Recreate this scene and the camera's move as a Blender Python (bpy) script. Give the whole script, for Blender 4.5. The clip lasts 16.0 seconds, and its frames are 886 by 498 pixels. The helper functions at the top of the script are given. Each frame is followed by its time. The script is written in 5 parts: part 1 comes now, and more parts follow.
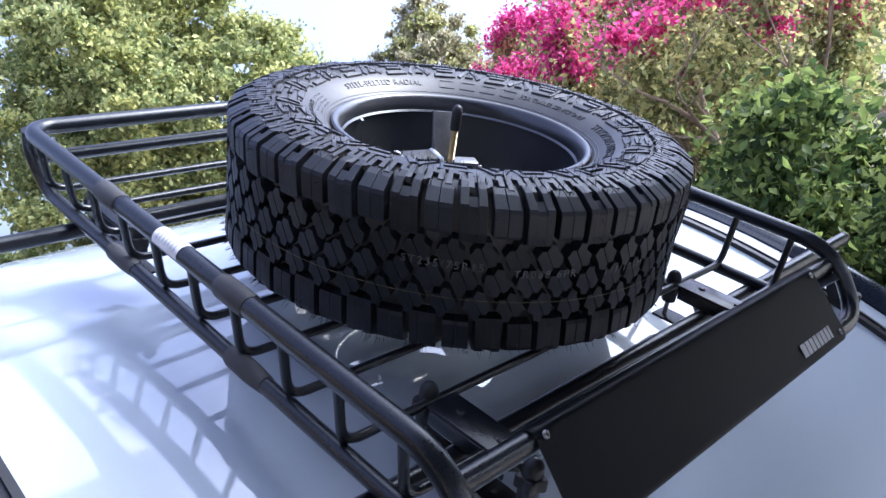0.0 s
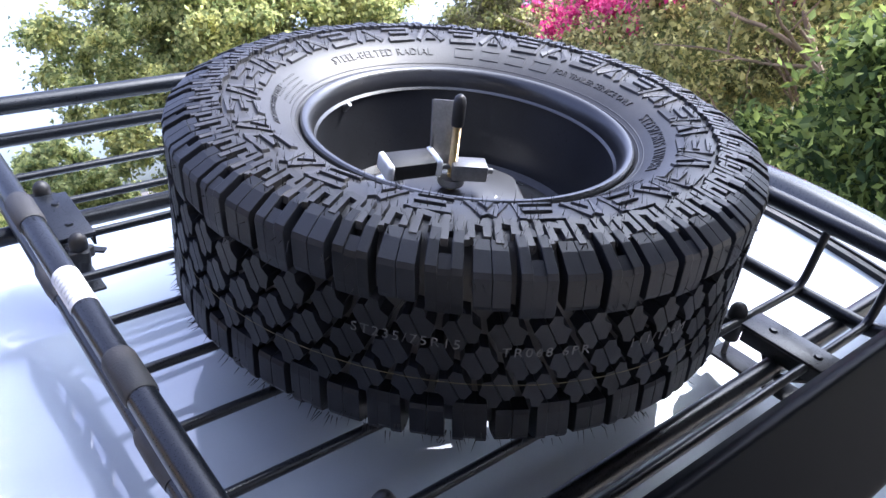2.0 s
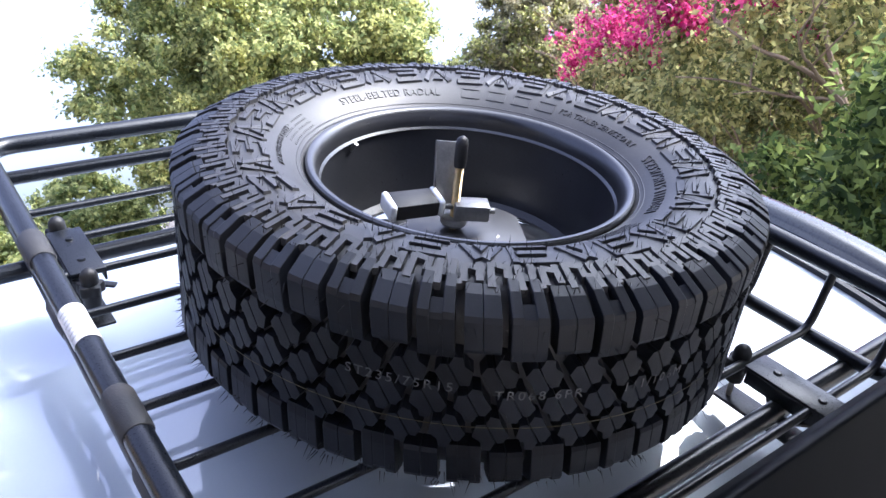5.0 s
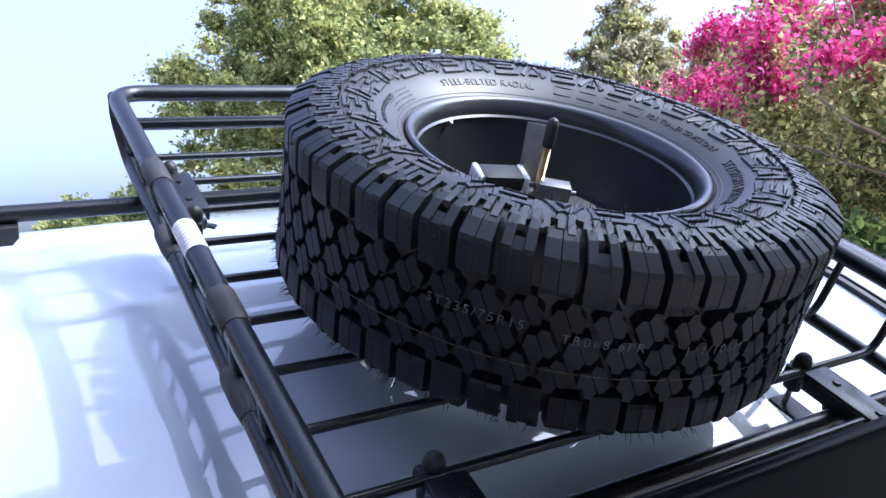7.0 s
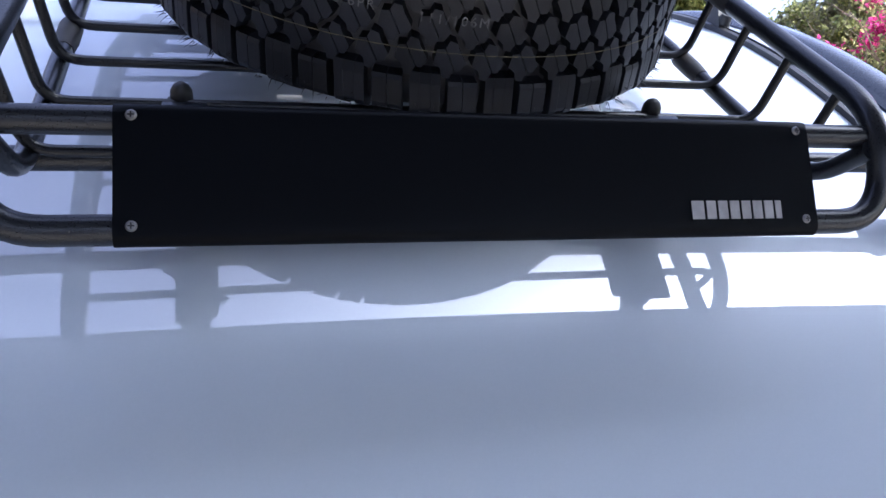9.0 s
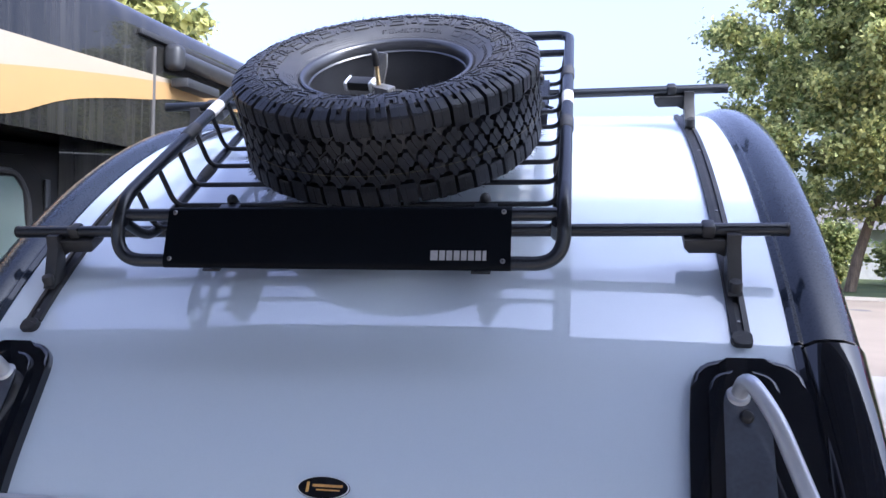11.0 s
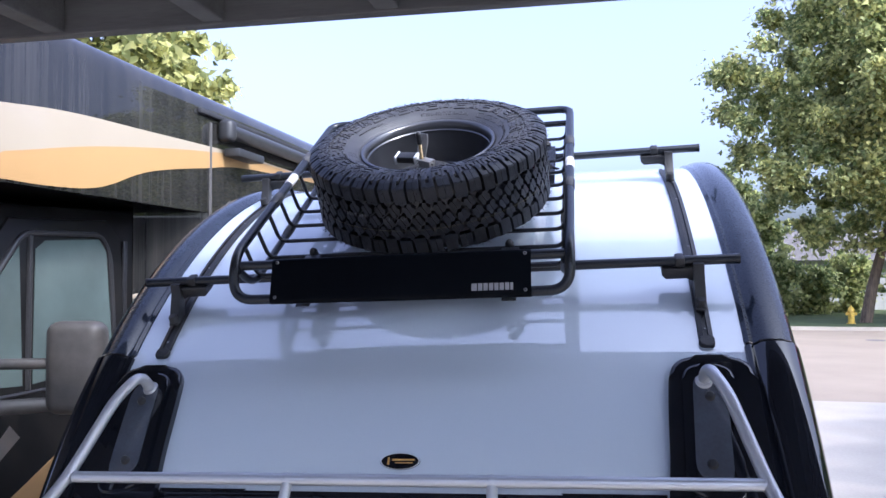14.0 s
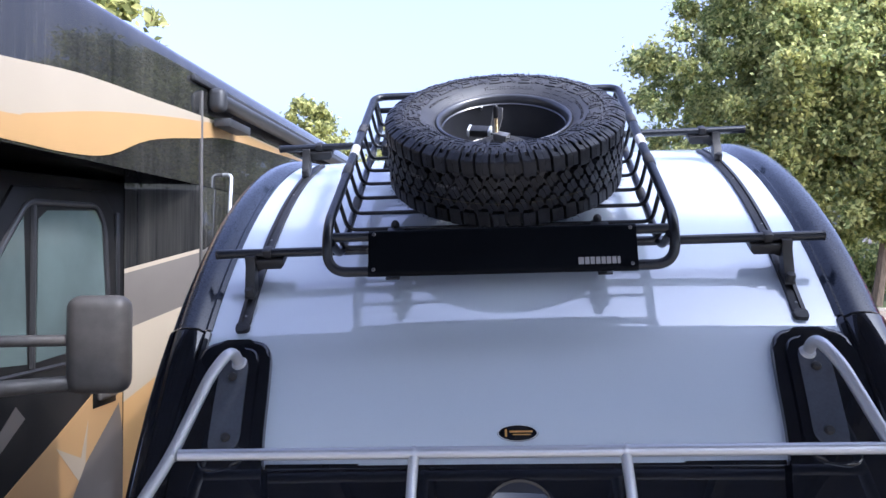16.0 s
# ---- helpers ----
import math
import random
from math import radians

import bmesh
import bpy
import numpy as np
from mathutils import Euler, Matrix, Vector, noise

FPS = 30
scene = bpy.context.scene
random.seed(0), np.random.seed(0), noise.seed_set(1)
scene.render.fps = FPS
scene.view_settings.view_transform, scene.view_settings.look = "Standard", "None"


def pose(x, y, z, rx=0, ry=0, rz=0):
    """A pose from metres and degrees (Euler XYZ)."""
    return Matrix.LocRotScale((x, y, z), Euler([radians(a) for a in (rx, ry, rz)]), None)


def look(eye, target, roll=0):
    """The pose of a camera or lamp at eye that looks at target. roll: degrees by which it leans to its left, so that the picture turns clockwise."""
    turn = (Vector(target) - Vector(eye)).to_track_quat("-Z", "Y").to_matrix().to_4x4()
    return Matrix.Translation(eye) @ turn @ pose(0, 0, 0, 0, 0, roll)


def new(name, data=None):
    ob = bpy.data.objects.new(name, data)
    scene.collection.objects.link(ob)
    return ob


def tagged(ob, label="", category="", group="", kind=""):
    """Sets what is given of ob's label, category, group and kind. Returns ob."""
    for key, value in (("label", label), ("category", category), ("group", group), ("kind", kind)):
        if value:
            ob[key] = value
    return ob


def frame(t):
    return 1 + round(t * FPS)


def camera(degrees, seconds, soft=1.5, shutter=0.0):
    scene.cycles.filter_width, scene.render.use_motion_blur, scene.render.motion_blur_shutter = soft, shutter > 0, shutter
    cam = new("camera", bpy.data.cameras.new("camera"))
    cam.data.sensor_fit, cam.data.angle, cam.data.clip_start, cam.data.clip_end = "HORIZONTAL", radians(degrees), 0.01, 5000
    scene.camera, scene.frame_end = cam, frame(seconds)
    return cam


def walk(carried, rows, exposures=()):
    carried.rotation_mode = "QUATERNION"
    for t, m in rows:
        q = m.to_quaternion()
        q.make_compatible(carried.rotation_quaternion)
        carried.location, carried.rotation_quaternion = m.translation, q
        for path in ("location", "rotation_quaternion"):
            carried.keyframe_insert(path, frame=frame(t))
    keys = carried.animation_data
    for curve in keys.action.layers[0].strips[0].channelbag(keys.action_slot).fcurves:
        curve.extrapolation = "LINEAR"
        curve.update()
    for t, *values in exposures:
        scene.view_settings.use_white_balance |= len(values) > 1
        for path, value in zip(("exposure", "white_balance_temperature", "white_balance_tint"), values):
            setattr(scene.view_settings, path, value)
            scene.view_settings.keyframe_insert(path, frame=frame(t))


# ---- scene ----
RACK = pose(0, 0, 2.1, 30.4, -2.1, 0)  # from the roof basket's own axes (x across, y up the roof, z off its floor) to the world
BASKET = RACK @ pose(0, 0, 0, 0.5, 0.5, 0.3)  # the basket lies a little askew on the roof
cam = camera(59.3, 16.0)
# seconds, eye, target, roll
PATH = [
    (0, (-0.897, -0.592, 2.4), (0.436, 0.898, 2.346), -12.8),
    (0.5, (-0.813, -0.582, 2.418), (0.48, 0.941, 2.334), -12.9),
    (1, (-0.734, -0.528, 2.448), (0.502, 1.039, 2.324), -12.7),
    (1.5, (-0.663, -0.491, 2.477), (0.519, 1.112, 2.294), -12.2),
    (2, (-0.622, -0.483, 2.504), (0.512, 1.151, 2.292), -11.9),
    (2.5, (-0.604, -0.458, 2.53), (0.502, 1.193, 2.306), -11.7),
    (3, (-0.599, -0.471, 2.545), (0.501, 1.187, 2.337), -11.8),
    (3.5, (-0.595, -0.48, 2.543), (0.502, 1.183, 2.356), -12.1),
    (6, (-0.631, -0.523, 2.497), (0.451, 1.157, 2.429), -8.7),
    (6.5, (-0.66, -0.528, 2.491), (0.386, 1.177, 2.462), -6.5),
    (7, (-0.669, -0.542, 2.422), (0.315, 1.199, 2.421), -4.6),
    (7.5, (-0.668, -0.589, 2.324), (0.234, 1.195, 2.32), -2.8),
    (8, (-0.638, -0.645, 2.246), (0.184, 1.178, 2.212), -1.3),
    (8.5, (-0.481, -0.73, 2.187), (0.272, 1.12, 2.084), -0.3),
    (9, (-0.252, -0.779, 2.148), (0.266, 1.14, 1.924), 2.5),
    (9.5, (-0.017, -0.876, 2.179), (0.168, 1.103, 1.95), 2.8),
    (9.7, (0.075, -0.957, 2.172), (0.155, 1.029, 1.949), 3.0),
    (11.8, (0.557, -1.839, 2.159), (0.114, 0.11, 2.221), 0.8),
    (12, (0.549, -1.903, 2.154), (0.109, 0.046, 2.236), 0.5),
    (12.5, (0.532, -2.013, 2.15), (0.111, -0.061, 2.259), 0.0),
    (13, (0.508, -2.052, 2.146), (0.107, -0.096, 2.259), -0.2),
    (13.5, (0.512, -2.053, 2.147), (0.121, -0.094, 2.243), -0.3),
    (14, (0.518, -2.051, 2.147), (0.128, -0.09, 2.208), -0.2),
    (14.5, (0.493, -2.04, 2.153), (0.126, -0.074, 2.179), -0.1),
    (15, (0.439, -2.006, 2.131), (0.113, -0.033, 2.132), 0.0),
    (15.5, (0.251, -2.039, 2.133), (-0.001, -0.055, 2.131), 0.1),
    (16, (0.015, -2.112, 2.129), (-0.149, -0.119, 2.138), 0.3),
]
walk(cam, [(t, look(e, p, r)) for t, e, p, r in PATH], exposures=[(0.0, 2.2, 5150, 14), (1.0, 2.4, 5300, 14), (3.5, 2.6, 5400, 13), (6.0, 2.35, 5350, 14), (7.5, 2.1, 5050, 15), (9.5, 2.45, 5250, 14), (12.0, 2.05, 5100, 16), (16.0, 2.1, 5150, 16)])

# ---- world and light ----
SUN_ELEVATION, SUN_AZIMUTH = 44.5, 127.0  # degrees; azimuth clockwise from +y
world = bpy.data.worlds.new("sky")
scene.world = world
world.use_nodes = True
_n = world.node_tree.nodes
_sky = _n.new("ShaderNodeTexSky")
_sky.sky_type, _sky.sun_disc = "NISHITA", False
_sky.sun_elevation, _sky.sun_rotation = radians(SUN_ELEVATION), radians(SUN_AZIMUTH)
_sky.air_density, _sky.dust_density, _sky.ozone_density = 1.0, 7.0, 2.0
_n["Background"].inputs["Strength"].default_value = 0.12
_pale = _n.new("ShaderNodeHueSaturation")  # smoke haze pales the sky
_pale.inputs["Hue"].default_value, _pale.inputs["Saturation"].default_value = 0.53, 0.66
world.node_tree.links.new(_sky.outputs[0], _pale.inputs["Color"])
world.node_tree.links.new(_pale.outputs[0], _n["Background"].inputs["Color"])
sun = new("sun", bpy.data.lights.new("sun", "SUN"))
sun.data.energy, sun.data.angle, sun.data.color = 0.6, radians(0.7), (1.0, 0.79, 0.58)
_a, _e = radians(SUN_AZIMUTH), radians(SUN_ELEVATION)
sun.matrix_world = look((40 * math.sin(_a) * math.cos(_e), 40 * math.cos(_a) * math.cos(_e), 40 * math.sin(_e)), (0, 0, 0))


# ---- materials ----
def material(name, color, rough=0.5, metal=0.0, coat=0.0, vary=0.15, scale=8.0, bump=0.0, bump_scale=60.0, second=None, spec=0.5,
             island=0.0, random_object=0.0, translucent=0.0, coat_rough=0.03, coat_ior=1.5, rough_vary=0.1, stretch=None):
    """A principled material with two scales of noise in colour and gloss, and a fine bump."""
    m = bpy.data.materials.new(name)
    m.use_nodes = True
    nt = m.node_tree
    N, L = nt.nodes, nt.links
    p = N["Principled BSDF"]
    p.inputs["Metallic"].default_value = metal
    p.inputs["Coat Weight"].default_value = coat
    p.inputs["Coat Roughness"].default_value = coat_rough
    p.inputs["Coat IOR"].default_value = coat_ior
    p.inputs["Specular IOR Level"].default_value = spec
    tc = N.new("ShaderNodeTexCoord")
    mp = N.new("ShaderNodeMapping")
    if stretch:
        mp.inputs["Scale"].default_value = stretch
    L.new(tc.outputs["Object"], mp.inputs["Vector"])
    big, fine = N.new("ShaderNodeTexNoise"), N.new("ShaderNodeTexNoise")
    big.inputs["Scale"].default_value, big.inputs["Detail"].default_value = scale, 6
    fine.inputs["Scale"].default_value, fine.inputs["Detail"].default_value = bump_scale, 4
    for n in (big, fine):
        L.new(mp.outputs[0], n.inputs["Vector"])
    mix = N.new("ShaderNodeMix")
    mix.data_type = "RGBA"
    second = second or tuple(min(1.0, c * (1 + 2.2 * vary)) for c in color)
    low = tuple(c * (1 - vary) for c in color)
    mix.inputs["A"].default_value, mix.inputs["B"].default_value = (*low, 1), (*second, 1)
    ramp = N.new("ShaderNodeValToRGB")
    ramp.color_ramp.elements[0].position, ramp.color_ramp.elements[1].position = 0.32, 0.7
    add = N.new("ShaderNodeMath")
    add.operation = "MULTIPLY_ADD"
    add.inputs[1].default_value = 0.35
    L.new(fine.outputs[0], add.inputs[0])
    half = N.new("ShaderNodeMath")
    half.operation = "MULTIPLY"
    half.inputs[1].default_value = 0.65
    L.new(big.outputs[0], half.inputs[0])
    L.new(half.outputs[0], add.inputs[2])
    value = add.outputs[0]
    if island or random_object:
        source = N.new("ShaderNodeNewGeometry").outputs["Random Per Island"] if island else N.new("ShaderNodeObjectInfo").outputs["Random"]
        jit = N.new("ShaderNodeMath")
        jit.operation = "MULTIPLY_ADD"
        jit.inputs[1].default_value = island or random_object
        L.new(source, jit.inputs[0])
        off = N.new("ShaderNodeMath")
        off.operation = "SUBTRACT"
        off.inputs[1].default_value = (island or random_object) / 2
        L.new(value, off.inputs[0])
        L.new(off.outputs[0], jit.inputs[2])
        value = jit.outputs[0]
    L.new(value, ramp.inputs[0])
    L.new(ramp.outputs[0], mix.inputs["Factor"])
    L.new(mix.outputs["Result"], p.inputs["Base Color"])
    rr = N.new("ShaderNodeMapRange")
    rr.inputs["To Min"].default_value, rr.inputs["To Max"].default_value = max(0.0, rough - rough_vary), min(1.0, rough + rough_vary)
    L.new(fine.outputs[0], rr.inputs["Value"])
    L.new(rr.outputs[0], p.inputs["Roughness"])
    if bump:
        b = N.new("ShaderNodeBump")
        b.inputs["Strength"].default_value, b.inputs["Distance"].default_value = bump, 0.002
        L.new(fine.outputs[0], b.inputs["Height"])
        L.new(b.outputs[0], p.inputs["Normal"])
    if translucent:
        t = N.new("ShaderNodeBsdfTranslucent")
        L.new(mix.outputs["Result"], t.inputs["Color"])
        ms = N.new("ShaderNodeMixShader")
        ms.inputs[0].default_value = translucent
        L.new(p.outputs[0], ms.inputs[1])
        L.new(t.outputs[0], ms.inputs[2])
        L.new(ms.outputs[0], N["Material Output"].inputs["Surface"])
    return m


def glass(name, tint, rough=0.0):
    m = bpy.data.materials.new(name)
    m.use_nodes = True
    p = m.node_tree.nodes["Principled BSDF"]
    p.inputs["Base Color"].default_value = (*tint, 1)
    p.inputs["Roughness"].default_value = rough
    p.inputs["Transmission Weight"].default_value = 1.0
    p.inputs["IOR"].default_value = 1.45
    return m


M_TUBE = material("black_powder_coat", (0.007, 0.0085, 0.0115), 0.3, vary=0.2, scale=14, bump=0.08, bump_scale=700, spec=0.5)
M_SLEEVE = material("matte_black_sleeve", (0.03, 0.029, 0.029), 0.62, vary=0.3, scale=20, bump=0.2, bump_scale=500)
M_FAIRING = material("satin_black_sheet", (0.003, 0.0042, 0.0075), 0.42, spec=0.14, vary=0.35, scale=5, bump=0.06, bump_scale=900, second=(0.005, 0.007, 0.011))
M_PLASTIC = material("black_plastic", (0.012, 0.012, 0.013), 0.5, vary=0.3, scale=30, bump=0.15, bump_scale=500)
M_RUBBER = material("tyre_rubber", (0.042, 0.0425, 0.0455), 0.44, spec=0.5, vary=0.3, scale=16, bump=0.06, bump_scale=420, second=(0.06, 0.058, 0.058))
# Same rubber as the side wall, with the tread's shade put into its colour.
M_TREAD = material("tread_rubber_shade_toned", (0.0085, 0.0098, 0.0138), 0.48, spec=0.36, vary=0.35, scale=20, bump=0.08, bump_scale=380, random_object=0.4)
M_LETTER = material("faded_grey_ink", (0.085, 0.085, 0.085), 0.7, vary=0.4, scale=120)
M_YELLOW = material("faint_yellow_line", (0.1, 0.085, 0.045), 0.7, vary=0.4, scale=90)
M_RIM = material("black_wheel_paint", (0.016, 0.0165, 0.019), 0.32, vary=0.3, scale=9, bump=0.03, bump_scale=300, coat=0.6, coat_rough=0.22)
M_SHELL = material("silver_white_gelcoat", (0.49, 0.55, 0.615), 0.45, coat=1.0, vary=0.03, scale=1.2, second=(0.51, 0.57, 0.635), coat_rough=0.006, coat_ior=2.1, bump_scale=300)
M_GLOSS = material("gloss_black_moulding", (0.005, 0.006, 0.009), 0.12, spec=0.1, coat=1.0, vary=0.3, scale=4, bump_scale=200, rough_vary=0.05, coat_rough=0.02)
M_MOULD = material("gunmetal_moulding", (0.014, 0.019, 0.03), 0.28, spec=0.1, coat=0.7, vary=0.15, scale=4, bump_scale=200, rough_vary=0.05, coat_rough=0.03)
M_SEAL = material("black_seal", (0.012, 0.012, 0.013), 0.6, vary=0.3, scale=40)
M_ALU = material("brushed_anodised_bar", (0.05, 0.053, 0.06), 0.32, metal=0.6, vary=0.2, scale=20, bump_scale=400)
M_GALV = material("galvanised_tube", (0.52, 0.53, 0.55), 0.44, metal=0.7, vary=0.04, scale=6, bump_scale=25, rough_vary=0.03)
M_PLATE = material("smoky_grey_plate", (0.05, 0.056, 0.07), 0.16, vary=0.2, scale=7, coat=0.6, bump_scale=120)
M_STEEL = material("zinc_steel", (0.2, 0.2, 0.2), 0.36, metal=0.55, vary=0.2, scale=30, bump=0.1, bump_scale=300)
M_ZINC = material("dark_zinc_plate", (0.11, 0.11, 0.112), 0.36, metal=0.7, vary=0.1, scale=9, bump_scale=30, rough_vary=0.04)
M_BRASS = material("yellow_zinc_thread", (0.5, 0.4, 0.22), 0.32, metal=1.0, vary=0.2, scale=60)
M_LABELW = material("white_sticker", (0.72, 0.72, 0.72), 0.5, vary=0.08, scale=60)
M_LABELG = material("printed_grey", (0.27, 0.27, 0.28), 0.6, vary=0.1, scale=60)
M_PRINT = material("faint_grey_print", (0.5, 0.5, 0.5), 0.6, vary=0.1, scale=60)
M_WHITEP = material("white_plastic", (0.68, 0.7, 0.72), 0.35, vary=0.1, scale=40)
M_GOLD = material("gold_print", (0.4, 0.22, 0.06), 0.4, vary=0.2, scale=60)
M_RVDARK = material("rv_charcoal_paint", (0.008, 0.0085, 0.009), 0.2, coat=0.65, vary=0.2, scale=4, bump_scale=26, coat_rough=0.01, second=(0.04, 0.038, 0.034), stretch=(1, 5, 0.12), spec=0.1, rough_vary=0.03)
M_RVCAB = material("rv_cab_charcoal", (0.012, 0.012, 0.0125), 0.4, coat=0.05, vary=0.3, scale=3, bump_scale=9, second=(0.017, 0.0165, 0.016), spec=0.1, coat_rough=0.1)
M_DKGREY = material("dark_grey_plastic", (0.022, 0.022, 0.023), 0.45, vary=0.15, scale=20, bump=0.1, bump_scale=300)
M_RVCREAM = material("rv_cream_paint", (0.36, 0.305, 0.225), 0.35, coat=0.5, vary=0.02, scale=1.5, bump_scale=3, rough_vary=0.01)
M_RVTAN = material("rv_orange_tan_paint", (0.41, 0.25, 0.1), 0.35, coat=0.5, vary=0.02, scale=1.5, bump_scale=3, rough_vary=0.01)
M_RVGREY = material("rv_warm_grey_paint", (0.13, 0.115, 0.1), 0.3, coat=0.6, vary=0.06, scale=2, bump_scale=4, rough_vary=0.01)
M_RVPLAST = material("rv_grey_plastic", (0.068, 0.063, 0.058), 0.5, vary=0.15, scale=20, bump=0.15, bump_scale=300)
# Opaque glass: the green-grey base is a reflection put into the colour.
M_RVWIN = material("window_painted_reflection", (0.08, 0.105, 0.098), 0.04, coat=1.0, vary=0.25, scale=1.2, bump_scale=3, rough_vary=0.01)
M_WOOD = material("grey_painted_timber", (0.1, 0.098, 0.095), 0.7, vary=0.25, scale=5, bump=0.3, bump_scale=60, stretch=(0.3, 3, 3))
M_SOFFIT = material("dark_soffit_boards", (0.06, 0.058, 0.056), 0.8, vary=0.3, scale=4, bump=0.3, bump_scale=40)
M_WALL = material("pale_stucco_wall", (0.5, 0.5, 0.5), 0.9, vary=0.1, scale=3, bump=0.4, bump_scale=90)
M_CONCRETE = material("pale_concrete", (0.34, 0.305, 0.255), 0.85, vary=0.12, scale=0.7, bump=0.3, bump_scale=30)
M_ROAD = material("pale_sunlit_asphalt", (0.23, 0.185, 0.14), 0.9, vary=0.1, scale=0.5, bump=0.3, bump_scale=30)
M_GRASS = material("mown_grass", (0.05, 0.085, 0.02), 0.9, vary=0.3, scale=0.8, bump=0.6, bump_scale=20, second=(0.1, 0.12, 0.035))
M_SOIL = material("dry_earth", (0.2, 0.18, 0.13), 0.95, vary=0.3, scale=0.6, bump=0.5, bump_scale=12)
M_BARK = material("grey_brown_bark", (0.12, 0.09, 0.065), 0.9, vary=0.35, scale=6, bump=0.8, bump_scale=25, stretch=(3, 3, 0.5))
M_SMOOTHBARK = material("pale_smooth_bark", (0.2, 0.14, 0.095), 0.7, vary=0.3, scale=5, bump=0.3, bump_scale=20)
M_HYDRANT = material("yellow_hydrant_paint", (0.6, 0.4, 0.06), 0.45, vary=0.15, scale=12)
M_ROOFT = material("grey_roof_shingle", (0.11, 0.1, 0.095), 0.9, vary=0.3, scale=3, bump=0.5, bump_scale=20)


def leaf_material(name, a, b):
    return material(name, a, 0.5, vary=0.3, scale=0.7, bump_scale=3, second=b, island=0.75, translucent=0.55, spec=0.2)


M_LEAF = leaf_material("plane_tree_leaf", (0.28, 0.35, 0.14), (0.62, 0.63, 0.27))
M_LEAF_Y = leaf_material("yellowing_leaf", (0.33, 0.37, 0.14), (0.66, 0.64, 0.25))
M_LEAF_B = leaf_material("dull_olive_leaf", (0.34, 0.32, 0.19), (0.6, 0.55, 0.36))
M_LEAF_M = leaf_material("myrtle_leaf", (0.22, 0.25, 0.1), (0.6, 0.57, 0.24))
M_LEAF_S = leaf_material("broad_shrub_leaf", (0.065, 0.11, 0.035), (0.25, 0.31, 0.085))
M_PETAL = leaf_material("magenta_petal", (0.6, 0.03, 0.19), (0.85, 0.14, 0.38))


# ---- mesh helpers ----
def mesh_of(name, bm, mat, smooth=True):
    me = bpy.data.meshes.new(name)
    bm.normal_update()
    bm.to_mesh(me)
    bm.free()
    me.materials.append(mat)
    if smooth:
        me.polygons.foreach_set("use_smooth", [True] * len(me.polygons))
        me.set_sharp_from_angle(angle=radians(38))
    return me


def part(name, bm, mat, parent, label="", smooth=True, m=None):
    """One mesh under a thing or a part."""
    ob = new(name, mesh_of(name, bm, mat, smooth))
    ob.parent = parent
    if m is not None:
        ob.matrix_basis = m
    return tagged(ob, label)


def thing(name, label, category, m=None, group=""):
    ob = new(name)
    ob.empty_display_size = 0.1
    if m is not None:
        ob.matrix_basis = m
    return tagged(ob, label, category, group)


def solid(name, bm, mat, label, category, kind="", m=None, smooth=True, group=""):
    """A thing or a piece of the setting that is one mesh."""
    ob = new(name, mesh_of(name, bm, mat, smooth))
    if m is not None:
        ob.matrix_basis = m
    return tagged(ob, label, category, group, kind)


def box(bm, x0, x1, y0, y1, z0, z1, bevel=0.0, m=None, seg=2):
    r = bmesh.ops.create_cube(bm, size=1.0)
    mm = Matrix.Translation(((x0 + x1) / 2, (y0 + y1) / 2, (z0 + z1) / 2)) @ Matrix.Diagonal((x1 - x0, y1 - y0, z1 - z0, 1))
    bmesh.ops.transform(bm, matrix=mm, verts=r["verts"])
    vs = r["verts"]
    if bevel:
        es = list({e for v in vs for e in v.link_edges})
        out = bmesh.ops.bevel(bm, geom=es, offset=bevel, segments=seg, profile=0.5, affect="EDGES")
        vs = list({v for f in out["faces"] for v in f.verts} | {v for v in vs if v.is_valid})
    if m is not None:
        bmesh.ops.transform(bm, matrix=m, verts=vs)
    return bm


def boxed(*a, **k):
    return box(bmesh.new(), *a, **k)


def rounded(pts, radius, n=6):
    """A polyline with its inner corners rounded."""
    pts = [Vector(p) for p in pts]
    out = [pts[0]]
    for a, b, c in zip(pts, pts[1:], pts[2:]):
        u, v = (a - b), (c - b)
        r = min(radius, u.length * 0.49, v.length * 0.49)
        p, q = b + u.normalized() * r, b + v.normalized() * r
        for i in range(n + 1):
            t = i / n
            out.append(p * (1 - t) ** 2 + b * 2 * t * (1 - t) + q * t * t)
    out.append(pts[-1])
    return out


def tube(pts, r, seg=14, bm=None, caps=True, taper=None):
    """A round tube along a polyline."""
    bm = bm or bmesh.new()
    pts = [Vector(p) for p in pts]
    rings, up = [], None
    for i, p in enumerate(pts):
        d = (pts[min(i + 1, len(pts) - 1)] - pts[max(i - 1, 0)]).normalized()
        if up is None:
            up = Vector((0, 0, 1)) if abs(d.z) < 0.9 else Vector((1, 0, 0))
        side = d.cross(up).normalized()
        up = side.cross(d).normalized()
        rr = taper[i] if taper else r
        rings.append([bm.verts.new(p + (side * math.cos(a) + up * math.sin(a)) * rr) for a in (2 * math.pi * k / seg for k in range(seg))])
    for a, b in zip(rings, rings[1:]):
        for k in range(seg):
            bm.faces.new((a[k], a[(k + 1) % seg], b[(k + 1) % seg], b[k]))
    if caps:
        bm.faces.new(rings[0][::-1])
        bm.faces.new(rings[-1])
    bmesh.ops.recalc_face_normals(bm, faces=bm.faces[:])
    return bm


